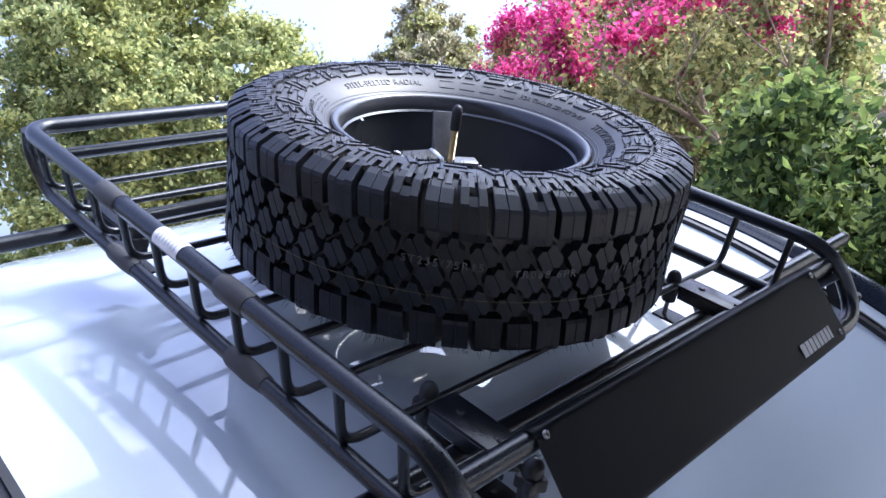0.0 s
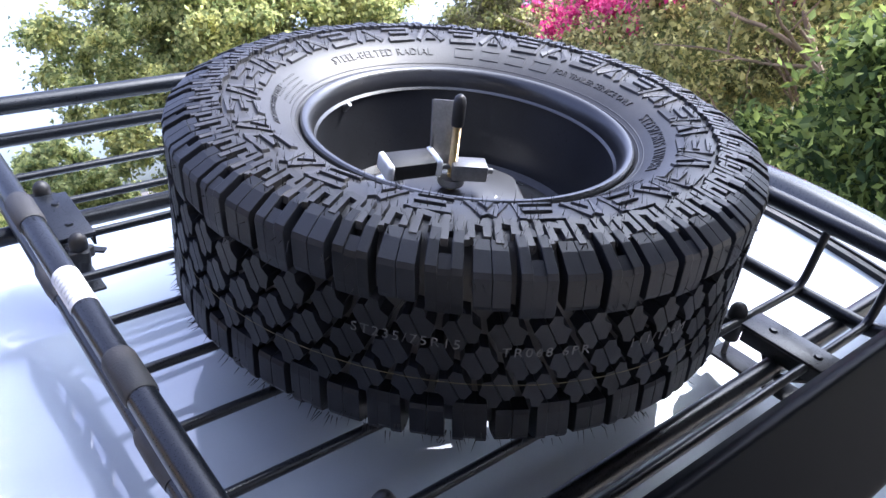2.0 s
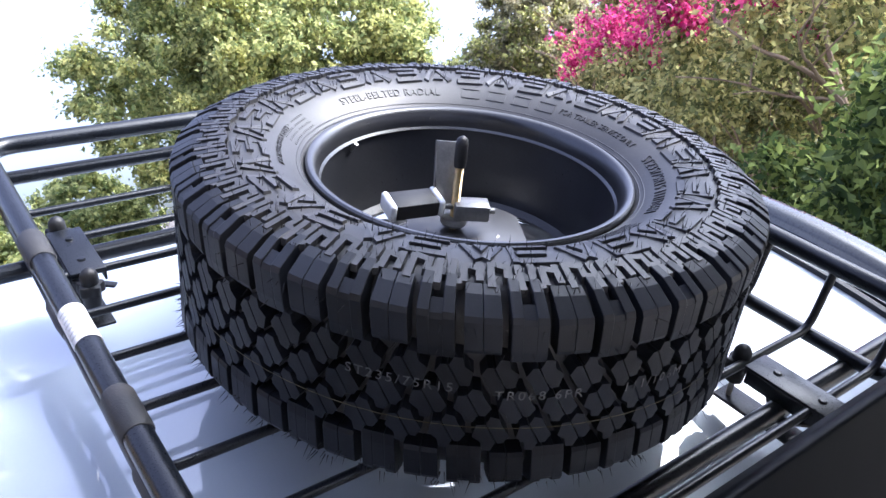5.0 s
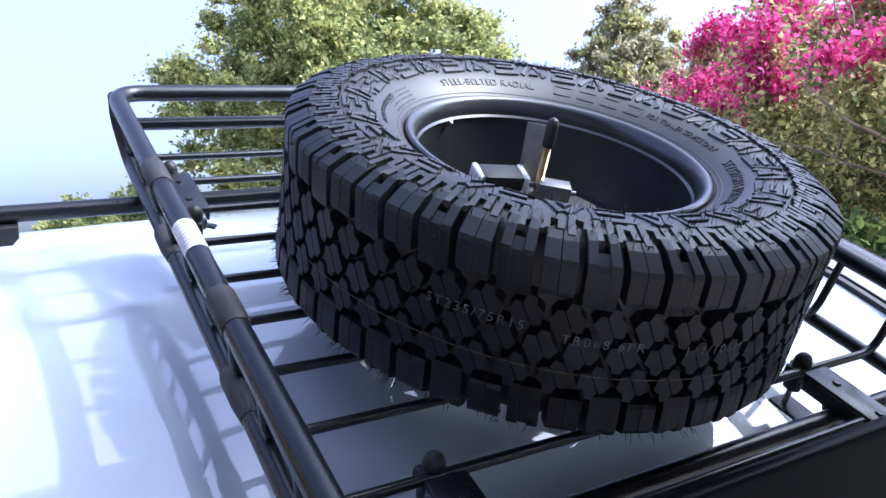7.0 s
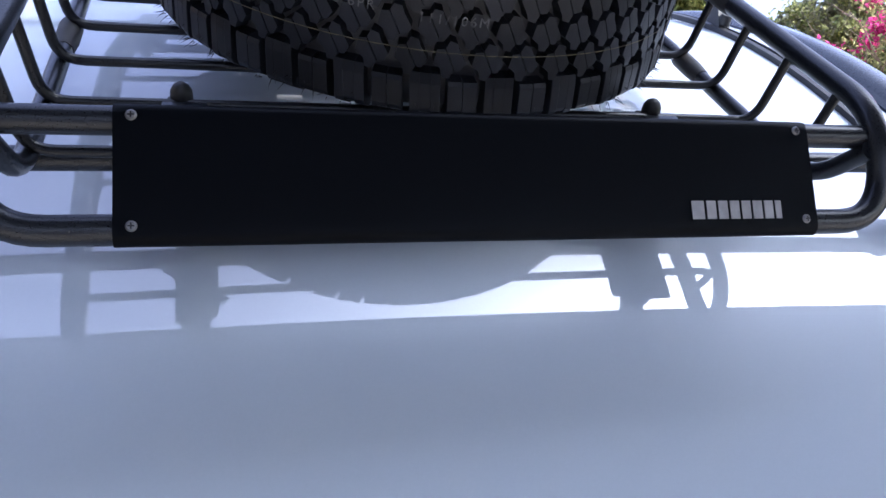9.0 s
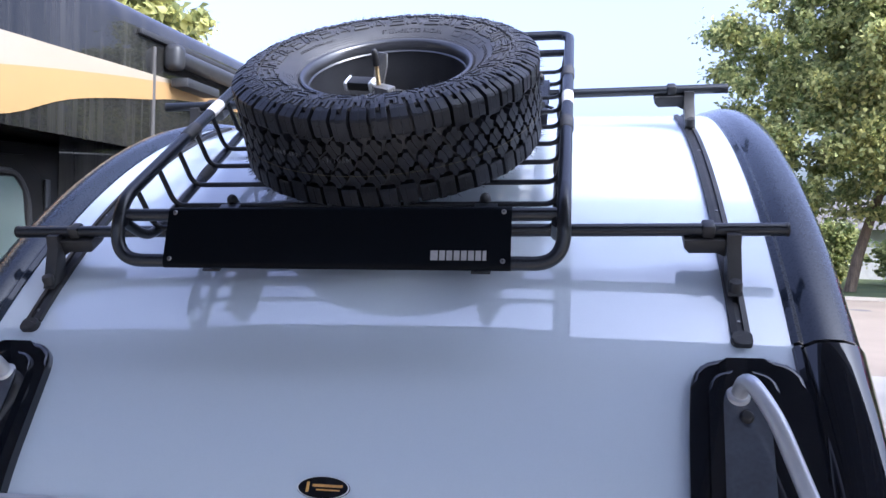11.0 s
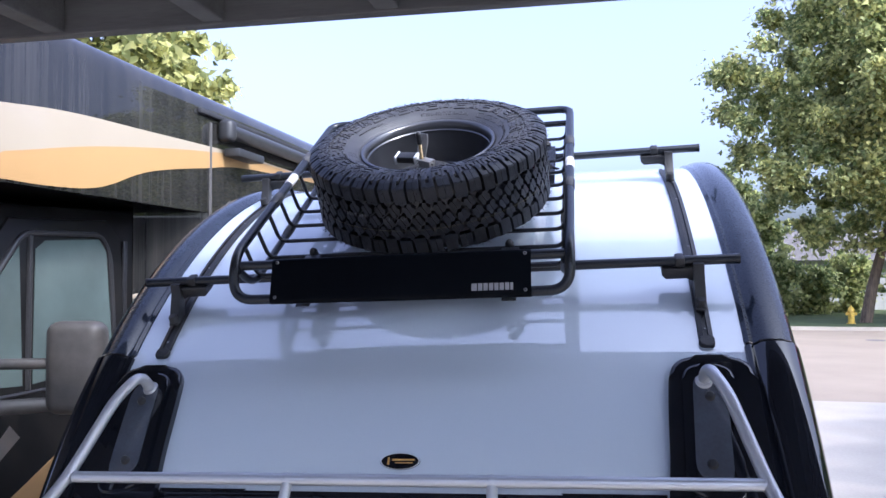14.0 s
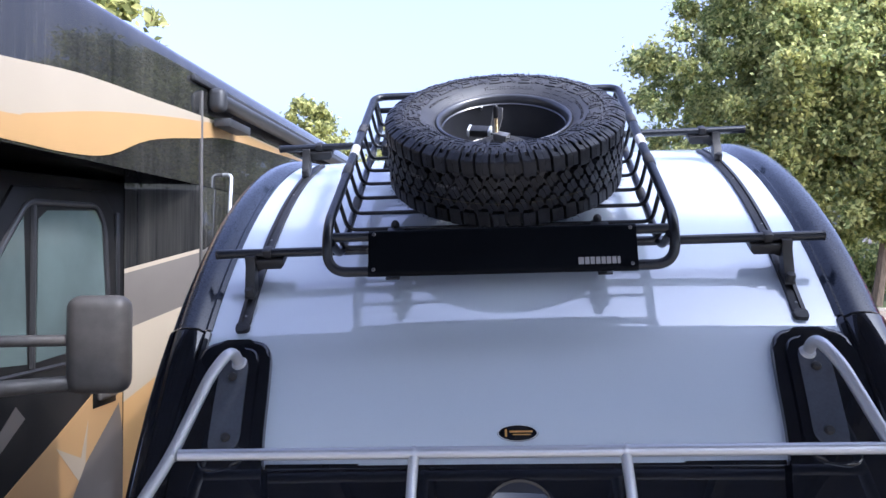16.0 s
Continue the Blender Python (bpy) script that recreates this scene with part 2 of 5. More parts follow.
def lathe(profile, n=48, bm=None, m=None, a0=0.0, a1=2 * math.pi):
    """Turns (radius, height) pairs round z."""
    bm = bm or bmesh.new()
    closed = abs(a1 - a0 - 2 * math.pi) < 1e-6
    steps = n if closed else n + 1
    rings = []
    for k in range(steps):
        a = a0 + (a1 - a0) * k / n
        rings.append([bm.verts.new((r * math.cos(a), r * math.sin(a), z)) for r, z in profile])
    for k in range(n):
        p, q = rings[k], rings[(k + 1) % steps]
        for i in range(len(profile) - 1):
            bm.faces.new((p[i], q[i], q[i + 1], p[i + 1]))
    bmesh.ops.remove_doubles(bm, verts=bm.verts[:], dist=1e-6)
    bmesh.ops.recalc_face_normals(bm, faces=bm.faces[:])
    if m is not None:
        bmesh.ops.transform(bm, matrix=m, verts=bm.verts[:])
    return bm


def prism(outline, z0, z1, bevel=0.0, bm=None, m=None):
    """An outline of (x, y) pairs pulled from z0 to z1."""
    bm = bm or bmesh.new()
    lo = [bm.verts.new((x, y, z0)) for x, y in outline]
    hi = [bm.verts.new((x, y, z1)) for x, y in outline]
    n = len(outline)
    faces = [bm.faces.new(lo[::-1]), bm.faces.new(hi)]
    for i in range(n):
        faces.append(bm.faces.new((lo[i], lo[(i + 1) % n], hi[(i + 1) % n], hi[i])))
    vs = lo + hi
    bmesh.ops.recalc_face_normals(bm, faces=faces)
    if bevel:
        es = list({e for e in faces[1].edges})
        out = bmesh.ops.bevel(bm, geom=es, offset=bevel, segments=2, profile=0.5, affect="EDGES")
        vs = list({v for v in vs if v.is_valid} | {v for f in out["faces"] for v in f.verts})
    if m is not None:
        bmesh.ops.transform(bm, matrix=m, verts=vs)
    return bm


def lettering(name, words, size, mat, parent, place, depth=0.0006, spacing=1.0):
    """Words in the built-in font as a mesh; place turns flat text coordinates (x, y, z) into the parent's."""
    cu = bpy.data.curves.new(name, "FONT")
    cu.body, cu.size, cu.extrude, cu.align_x, cu.align_y, cu.space_character = words, size, depth, "CENTER", "CENTER", spacing
    cu.resolution_u = 3
    tmp = new("tmp", cu)
    me = bpy.data.meshes.new_from_object(tmp.evaluated_get(bpy.context.evaluated_depsgraph_get()))
    bpy.data.objects.remove(tmp)
    bpy.data.curves.remove(cu)
    for v in me.vertices:
        v.co = place(v.co)
    me.materials.clear()
    me.materials.append(mat)
    ob = new(name, me)
    ob.parent = parent
    return ob

# ---- the camper's curved roof, in the basket's axes ----
XC, RC, YC, ZC = 0.028, 2.0, 0.47, -2.06  # the camper's middle, and the arc of its nose


def arc_of(y):
    return math.asin((y - YC) / RC)


def on_roof(x, a, n=0.0):
    """A point at x and at angle a round the arc, n metres off the skin; past the top it runs on level, then down."""
    top = radians(30.4)
    sag = -0.012 * min(1.0, ((x - XC) / 0.83) ** 2)
    n = n + sag
    if a <= top:
        return Vector((x, YC + (RC + n) * math.sin(a), ZC + (RC + n) * math.cos(a)))
    run = (a - top) * RC
    c, s = math.cos(top), math.sin(top)
    base = Vector((x, YC + (RC + n) * s, ZC + (RC + n) * c))
    along, inward = Vector((0, c, -s)), Vector((0, -s, -c))
    flat = 1.3
    if run <= flat:
        return base + along * run
    b = min((run - flat) / 0.9, radians(88))
    return base + along * (flat + 0.9 * math.sin(b)) + inward * 0.9 * (1 - math.cos(b))


def skin(angles, xs, n0, n1, mat, name, parent, label=""):
    """A curved sheet with thickness over the roof."""
    bm = bmesh.new()
    top = [[bm.verts.new(on_roof(x, a, n1)) for x in xs] for a in angles]
    low = [[bm.verts.new(on_roof(x, a, n0)) for x in xs] for a in angles]
    for g, flip in ((top, False), (low, True)):
        for p, q in zip(g, g[1:]):
            for i in range(len(xs) - 1):
                f = (p[i], p[i + 1], q[i + 1], q[i])
                bm.faces.new(f[::-1] if flip else f)
    for i in range(len(xs) - 1):
        bm.faces.new((top[0][i + 1], top[0][i], low[0][i], low[0][i + 1]))
        bm.faces.new((top[-1][i], top[-1][i + 1], low[-1][i + 1], low[-1][i]))
    for j in range(len(angles) - 1):
        bm.faces.new((top[j][0], top[j + 1][0], low[j + 1][0], low[j][0]))
        bm.faces.new((top[j + 1][-1], top[j][-1], low[j][-1], low[j + 1][-1]))
    bmesh.ops.recalc_face_normals(bm, faces=bm.faces[:])
    return part(name, bm, mat, parent, label)


def span(a, b, n):
    return [a + (b - a) * i / n for i in range(n + 1)]


def roof_strip(angles, section, mat, name, parent, label="", closed=False):
    """Sweeps a section of (x, n) pairs round the roof's arc."""
    bm = bmesh.new()
    rows = [[bm.verts.new(on_roof(x, a, n)) for x, n in section] for a in angles]
    for p, q in zip(rows, rows[1:]):
        for i in range(len(section) - (0 if closed else 1)):
            j = (i + 1) % len(section)
            bm.faces.new((p[i], p[j], q[j], q[i]))
    if closed:
        bm.faces.new(rows[0])
        bm.faces.new(rows[-1])
    bmesh.ops.recalc_face_normals(bm, faces=bm.faces[:])
    return part(name, bm, mat, parent, label)


def on_patch(outline, n0, n1, mat, name, parent, label="", round_r=0.02, bevel=0.0):
    """A slab on the roof with an outline of (x, y) pairs, its corners rounded."""
    pts = [Vector((x, y, 0)) for x, y in outline]
    loop = rounded([(pts[-1] + pts[0]) / 2, *pts, (pts[-1] + pts[0]) / 2], round_r, 6)[:-1]
    bm = bmesh.new()
    lo = [bm.verts.new((p.x, p.y, n0)) for p in loop]
    hi = [bm.verts.new((p.x, p.y, n1)) for p in loop]
    k = len(loop)
    faces = [bm.faces.new(hi)]
    for i in range(k):
        bm.faces.new((lo[i], lo[(i + 1) % k], hi[(i + 1) % k], hi[i]))
    if bevel:
        bmesh.ops.bevel(bm, geom=list(faces[0].edges), offset=bevel, segments=4, profile=0.5, affect="EDGES")
        bmesh.ops.inset_individual(bm, faces=[max(bm.faces, key=lambda f: f.calc_area())], thickness=0.003)
    for cut in [v / 50 for v in range(-40, 10, 2)]:
        bmesh.ops.bisect_plane(bm, geom=bm.verts[:] + bm.edges[:] + bm.faces[:], plane_co=(0, cut, 0), plane_no=(0, 1, 0), dist=1e-5)
    for v in bm.verts:
        v.co = on_roof(v.co.x, arc_of(v.co.y), v.co.z)
    bmesh.ops.recalc_face_normals(bm, faces=bm.faces[:])
    return part(name, bm, mat, parent, label)


def build_camper():
    camper = thing("camper_trailer", "silver-white teardrop camper with gloss black edge mouldings parked on concrete", "trailer", RACK)
    xs = [XC + v for v in span(-0.845, 0.845, 14)]
    edge = arc_of(-0.452)
    end = radians(30.4) + (1.3 + 0.9 * radians(88)) / RC
    skin(span(edge, end, 72), xs, -0.02, 0.0, M_SHELL, "roof_skin", camper, "glossy silver-white roof skin")
    skin(span(radians(-62), edge - 0.0025, 24), xs, -0.03, -0.004, M_GLOSS, "nose_panel", camper, "gloss black lower nose panel")
    roof_strip(span(edge - 0.003, edge + 0.002, 1), [(XC - 0.62, -0.005), (XC - 0.62, 0.004), (XC + 0.62, 0.004), (XC + 0.62, -0.005)], M_GLOSS, "lower_lip", camper, closed=True)
    seam = arc_of(-0.083)
    for s in (-1, 1):
        sec = [(0.838, -0.01), (0.842, 0.004), (0.852, 0.010), (0.862, 0.003), (0.868, 0.006), (0.878, 0.016), (0.9, 0.02), (0.928, 0.018), (0.95, 0.008), (0.965, -0.014), (0.973, -0.05), (0.976, -0.11), (0.976, -0.2)]
        low = [(x + (0.004 if x > 0.93 else 0.0), n + 0.004) for x, n in sec]
        roof_strip(span(seam + 0.0025, end, 70), [(XC + s * x, n) for x, n in sec], M_MOULD, "edge_moulding", camper, "gunmetal upper edge moulding")
        roof_strip(span(radians(-62), seam - 0.0025, 24), [(XC + s * x, n) for x, n in low], M_GLOSS, "edge_moulding", camper)
        roof_strip(span(seam - 0.0045, seam + 0.0045, 1), [(XC + s * x, n - 0.006) for x, n in sec], M_SEAL, "moulding_joint", camper)
        # side wall below the moulding
        bm = bmesh.new()
        angles = span(radians(-62), end, 60)
        rim = [bm.verts.new(on_roof(XC + s * 0.962, a, -0.15)) for a in angles]
        inv = RACK.inverted()
        foot = []
        for v in rim:
            w = RACK @ v.co
            w.z = 0.42
            foot.append(bm.verts.new(inv @ w))
        for i in range(len(rim) - 1):
            bm.faces.new((rim[i], rim[i + 1], foot[i + 1], foot[i]))
        part("side_wall", bm, M_SHELL, camper)
        # channel between skin and moulding
        # mounting pads, plates and sockets of the tube frame
        def mx(pts):
            return [(XC + s * x, y) for x, y in pts]
        pad = on_patch(mx([(0.852, -0.122), (0.655, -0.125), (0.64, -0.25), (0.63, -0.42), (0.60, -0.60), (0.852, -0.60)]), -0.004, 0.02, M_GLOSS, "corner_pad", camper, "gloss black rounded corner pad", 0.07, 0.010)
        on_patch(mx([(0.80, -0.155), (0.68, -0.155), (0.66, -0.45), (0.788, -0.475)]), 0.018, 0.030, M_GLOSS, "plate_rim", pad, "", 0.045, 0.006)
        on_patch(mx([(0.778, -0.19), (0.702, -0.185), (0.684, -0.42), (0.764, -0.44)]), 0.026, 0.033, M_PLATE, "mount_plate", pad, "smoky grey mount plate", 0.034, 0.002)
        for y, x in ((-0.243, 0.735), (-0.395, 0.722)):
            a = arc_of(y)
            mm = Matrix.Translation(on_roof(XC + s * x, a, 0.033)) @ Matrix.Rotation(-a, 4, "X")
            part("mount_knob", lathe([(0, 0.012), (0.008, 0.011), (0.0115, 0.006), (0.0115, 0.0), (0.013, -0.002)], 20, m=mm), M_PLASTIC, pad)
        # roof track
        sec = [(0.734, -0.004), (0.735, 0.010), (0.746, 0.012), (0.747, 0.007), (0.757, 0.007), (0.758, 0.012), (0.769, 0.010), (0.770, -0.004)]
        track = roof_strip(span(arc_of(-0.062), arc_of(1.06), 40), [(XC + s * x, n) for x, n in sec], M_PLASTIC, "roof_track", camper, "black slotted roof track", closed=True)
        on_patch(mx([(0.771, -0.06), (0.733, -0.06), (0.733, -0.09), (0.771, -0.09)]), -0.004, 0.0135, M_PLASTIC, "track_end", track, "", 0.014, 0.003)
        for y in (-0.035, 0.3, 0.62):
            a = arc_of(y)
            mm = Matrix.Translation(on_roof(XC + s * 0.752, a, 0.007)) @ Matrix.Rotation(-a, 4, "X")
            part("track_screw", lathe([(0, 0.002), (0.003, 0.002), (0.004, 0)], 10, m=mm), M_STEEL, track)
    # round boss low on the nose
    a = arc_of(-0.56)
    mm = Matrix.Translation(on_roof(XC, a, -0.004)) @ Matrix.Rotation(-a, 4, "X")
    part("nose_boss", lathe([(0.088, 0), (0.09, 0.006), (0.085, 0.008), (0.081, 0.004), (0.078, 0.002), (0, 0.002)], 48, m=mm), M_GLOSS, camper)
    # badge
    a = arc_of(-0.385)
    mm = Matrix.Translation(on_roof(XC, a, 0.0)) @ Matrix.Rotation(-a, 4, "X") @ Matrix.Diagonal((1, 0.42, 1, 1))
    badge = part("badge", lathe([(0, 0.003), (0.047, 0.003), (0.05, 0.0)], 40, m=mm), M_GLOSS, camper, "black oval badge with gold bars")
    part("badge_rim", lathe([(0.046, 0.0028), (0.0475, 0.0036), (0.049, 0.0028)], 40, m=mm), M_GALV, badge)
    m2 = Matrix.Translation(on_roof(XC, a, 0.0)) @ Matrix.Rotation(-a, 4, "X")
    for x0, x1, y0, y1 in ((-0.02, 0.036, 0.001, 0.0055), (-0.012, 0.032, -0.0055, -0.003), (-0.031, -0.026, -0.009, 0.009)):
        part("badge_bar", boxed(x0, x1, y0, y1, 0.0032, 0.0042, m=m2), M_GOLD, badge)
    # road wheels under the side walls
    inv = RACK.inverted()
    for s in (-1, 1):
        mm = inv @ Matrix.Translation((XC + s * 0.9, 1.75, 0.33)) @ Matrix.Rotation(radians(90 * s), 4, "Y")
        w = part("road_wheel", lathe([(0.19, 0.07), (0.22, 0.09), (0.3, 0.095), (0.33, 0.07), (0.33, -0.07), (0.3, -0.095), (0.19, -0.09)], 40, m=mm), M_RUBBER, camper)
        part("road_rim", lathe([(0, 0.04), (0.08, 0.05), (0.15, 0.03), (0.18, 0.06), (0.2, 0.075)], 32, m=mm), M_GALV, w)
    part("chassis_floor", boxed(-0.93, 0.97, 0.05, 3.6, 0.4, 0.46, m=inv), M_SEAL, camper)
    return camper


def build_tube_frame():
    fr = thing("tube_frame", "galvanised steel tube frame bolted to the camper nose", "rack", RACK)
    y0, z0 = -0.497, -0.202
    part("cross_tube", tube([(XC - 0.80, y0, z0), (XC + 0.815, y0, z0)], 0.0135), M_GALV, fr)
    for s in (-1, 1):
        p = [on_roof(XC + s * 0.726, arc_of(-0.205), 0.02), on_roof(XC + s * 0.732, arc_of(-0.195), 0.085), on_roof(XC + s * 0.765, arc_of(-0.265), 0.10), Vector((XC + s * 0.818, y0, z0)), Vector((XC + s * 0.86, -0.66, -0.235))]
        side = part("side_tube", tube(rounded(p, 0.05, 8), 0.0145), M_GALV, fr)
        a = arc_of(-0.205)
        mm = Matrix.Translation(on_roof(XC + s * 0.726, a, 0.027)) @ Matrix.Rotation(-a, 4, "X")
        part("weld_foot", lathe([(0, 0.014), (0.017, 0.012), (0.021, 0.004), (0.024, 0.0)], 24, m=mm), M_GALV, side)
        part("upright_tube", tube([(XC + s * 0.24, y0, z0), (XC + s * 0.244, y0 - 0.08, z0 - 0.045), (XC + s * 0.248, y0 - 0.2, z0 - 0.14)], 0.0125), M_GALV, fr)
        for x in (0.24, 0.812):
            part("weld_bead", lathe([(0.0145, -0.006), (0.0165, 0), (0.0145, 0.006)], 20, m=Matrix.Translation((XC + s * x, y0, z0)) @ Matrix.Rotation(radians(90), 4, "Y")), M_GALV, fr)
    return fr


# ---- crossbars ----
BARS = ((0.115, -0.01), (0.9, -0.008))  # along the roof, off the basket's floor


def build_crossbar(y, z):
    bar = thing("crossbar", "black round roof crossbar clamped to two roof tracks", "roof bar", RACK, "roof crossbars")
    part("bar", tube([(XC - 0.853, y, z), (XC + 0.853, y, z)], 0.0135, 18), M_TUBE, bar)
    for s in (-1, 1):
        part("end_cap", tube([(XC + s * 0.852, y, z), (XC + s * 0.858, y, z)], 0.0142, 18), M_PLASTIC, bar)
        x = XC + s * 0.752
        d = -1
        a = arc_of(y + d * 0.075)
        g = on_roof(x, a, 0.012)
        prof = [(y + d * 0.028, z + 0.004), (y + d * 0.036, z - 0.02), (g.y - d * 0.004, g.z + 0.032), (g.y + d * 0.022, g.z), (g.y - d * 0.03, g.z), (y + d * 0.012, z - 0.036), (y - d * 0.028, z - 0.03), (y - d * 0.03, z - 0.006)]
        turn = Matrix(((0, 0, 1, 0), (1, 0, 0, 0), (0, 1, 0, 0), (0, 0, 0, 1)))
        foot = part("foot", prism(prof, x - 0.014, x + 0.014, 0.003, m=turn), M_PLASTIC, bar, "black plastic clamp foot")
        part("foot_cover", prism([(x - s * 0.094, z - 0.011), (x - s * 0.094, z - 0.030), (x - s * 0.084, z - 0.042), (x - s * 0.03, z - 0.042), (x - s * 0.012, z - 0.052), (x + s * 0.014, z - 0.052), (x + s * 0.014, z - 0.024), (x + s * 0.006, z - 0.011)][::s], -y - 0.026, -y + 0.024, 0.003, m=Matrix.Rotation(radians(90), 4, "X")), M_PLASTIC, foot)
        part("clamp_band", boxed(x - s * 0.047 - 0.013, x - s * 0.047 + 0.013, y - 0.017, y + 0.017, z - 0.014, z + 0.0165, 0.006), M_PLASTIC, foot)
        k = part("foot_knob", lathe([(0, 0.01), (0.011, 0.009), (0.013, 0.003), (0.013, -0.012), (0, -0.012)], 16, m=Matrix.Translation(g + Vector((0, d * 0.012, 0.02)))), M_PLASTIC, foot)
    return bar


# ---- the roof basket ----
BX = -0.007
HALF, TOP = 0.457, 0.118
LENGTH = 1.04
FLOOR_Z, LOW_Z = 0.018, 0.010


def build_basket():
    b = thing("roof_basket", "black steel roof cargo basket clamped on two crossbars", "cargo basket", BASKET)
    rt = 0.0138
    fy, fz = -0.061, 0.023  # lower front bar
    front = rounded([(BX - HALF, 0.36, TOP), (BX - HALF, 0.012, TOP), (BX - HALF, fy, fz), (BX + HALF, fy, fz), (BX + HALF, 0.012, TOP), (BX + HALF, 0.36, TOP)], 0.062, 10)
    part("front_loop", tube(front, rt, 18), M_TUBE, b)
    mids = 0.66
    back = rounded([(BX - HALF, mids, TOP), (BX - HALF, LENGTH, TOP), (BX + HALF, LENGTH, TOP), (BX + HALF, mids, TOP)], 0.05, 8)
    part("rear_rail", tube(back, rt, 18), M_TUBE, b)
    for s in (-1, 1):
        x = BX + s * HALF
        mid = part("side_rail", tube([(x, 0.34, TOP), (x, 0.68, TOP)], rt, 18), M_TUBE, b)
        for y0, y1 in ((0.337, 0.4), (0.672, 0.735)):
            part("rail_sleeve", tube([(x, y0, TOP), (x, y0 + 0.004, TOP), (x, y1 - 0.004, TOP), (x, y1, TOP)], 0.0158, 18, taper=[0.0145, 0.016, 0.016, 0.0145]), M_SLEEVE, b)
        # paper label wrapped on the rail
        y0, y1 = 0.487, 0.552
        lab = part("label", lathe([(rt + 0.0006, y0), (rt + 0.0006, y1)], 16, m=Matrix.Translation((x, 0, TOP)) @ Matrix.Rotation(radians(-90), 4, "X"), a0=radians(170), a1=radians(400)), M_LABELW, mid, "white paper label with grey print")
        bm = bmesh.new()
        for k in range(7):
            lathe([(rt + 0.001, y0 + 0.008 + 0.0075 * k), (rt + 0.001, y0 + 0.011 + 0.0075 * k)], 8, bm=bm, a0=radians(200 + 5 * (k % 3)), a1=radians(330 - 9 * (k % 4)))
        bmesh.ops.transform(bm, matrix=Matrix.Translation((x, 0, TOP)) @ Matrix.Rotation(radians(-90), 4, "X"), verts=bm.verts[:])
        part("label_print", bm, M_PRINT, lab)
        # lower side rail with its sleeves; its ends turn up to the loops
        xl = BX + s * 0.44
        low = rounded([(BX + s * (HALF - 0.012), -0.012, 0.085), (xl, 0.045, LOW_Z), (xl, LENGTH - 0.03, LOW_Z), (BX + s * (HALF - 0.004), LENGTH + 0.004, 0.075), (BX + s * HALF, LENGTH - 0.01, TOP)], 0.05, 7)
        part("lower_rail", tube(low, 0.0112, 14), M_TUBE, b)
        for y0, y1 in ((0.355, 0.395), (0.7, 0.74)):
            part("rail_sleeve", tube([(xl, y0 - 0.03, LOW_Z), (xl, y0, LOW_Z), (xl, y1, LOW_Z), (xl, y1 + 0.01, LOW_Z)], 0.014, 14, taper=[0.012, 0.0145, 0.0145, 0.0125]), M_SLEEVE, b)
    part("upper_front_bar", tube([(BX - HALF, 0.009, 0.09), (BX + HALF, 0.009, 0.09)], 0.0132, 18), M_TUBE, b)
    part("rear_bar", tube([(BX - HALF + 0.01, LENGTH + 0.004, 0.062), (BX + HALF - 0.01, LENGTH + 0.004, 0.062)], 0.0112, 14), M_TUBE, b)
    # U-shaped floor bars that rise to the side rails
    for k in range(10):
        y = 0.077 + 0.1025 * k
        pts = rounded([(BX - HALF + 0.004, y, TOP - 0.004), (BX - 0.438, y, FLOOR_Z), (BX + 0.438, y, FLOOR_Z), (BX + HALF - 0.004, y, TOP - 0.004)], 0.028, 6)
        part("floor_bar", tube(pts, 0.0062, 10), M_TUBE, b)
    # sheet fairing: lies on both front bars
    up, dn = Vector((0, 0.0, 0.1)), Vector((0, -0.07, 0.033))
    along = (dn - up).normalized()
    nrm = Vector((0, along.z, -along.y)).normalized()
    if nrm.y > 0:
        nrm = -nrm
    pr = [up - along * 0.004 - nrm * 0.02 + Vector((0, 0.012, 0.0)), up - along * 0.014 - nrm * 0.008, up - along * 0.009 + nrm * 0.001, up + nrm * 0.002, dn + nrm * 0.002, dn + along * 0.010 + nrm * 0.0015, dn + along * 0.017 - nrm * 0.006, dn + along * 0.014 - nrm * 0.02]
    pr = rounded(pr, 0.004, 3)
    bm = bmesh.new()
    fx0, fx1 = -0.352, 0.352
    rows = [[bm.verts.new((fx0 + (fx1 - fx0) * i / 24, p.y, p.z)) for p in pr] for i in range(25)]
    for p, q in zip(rows, rows[1:]):
        for i in range(len(pr) - 1):
            bm.faces.new((p[i], p[i + 1], q[i + 1], q[i]))
    bmesh.ops.solidify(bm, geom=bm.faces[:], thickness=0.0016)
    bmesh.ops.recalc_face_normals(bm, faces=bm.faces[:])
    fairing = part("fairing", bm, M_FAIRING, b, "satin black sheet-metal wind fairing")
    frame_m = Matrix((Vector((1, 0, 0)), -along, nrm)).transposed().to_4x4()
    for x, c in ((-0.337, up), (0.337, up), (-0.337, dn), (0.337, dn)):
        mm = Matrix.Translation(Vector((x, c.y, c.z)) + nrm * 0.003) @ frame_m
        sc = part("screw", lathe([(0, 0.0022), (0.0035, 0.002), (0.0048, 0.0005), (0.005, 0)], 16, m=mm), M_STEEL, fairing, "bright cross-head screw")
        bm = bmesh.new()
        box(bm, -0.0028, 0.0028, -0.0006, 0.0006, 0.0018, 0.0026, m=mm)
        box(bm, -0.0006, 0.0006, -0.0028, 0.0028, 0.0018, 0.0026, m=mm)
        part("screw_slot", bm, M_PLASTIC, sc)
    # maker's mark: plain grey strokes in its place
    x = 0.199
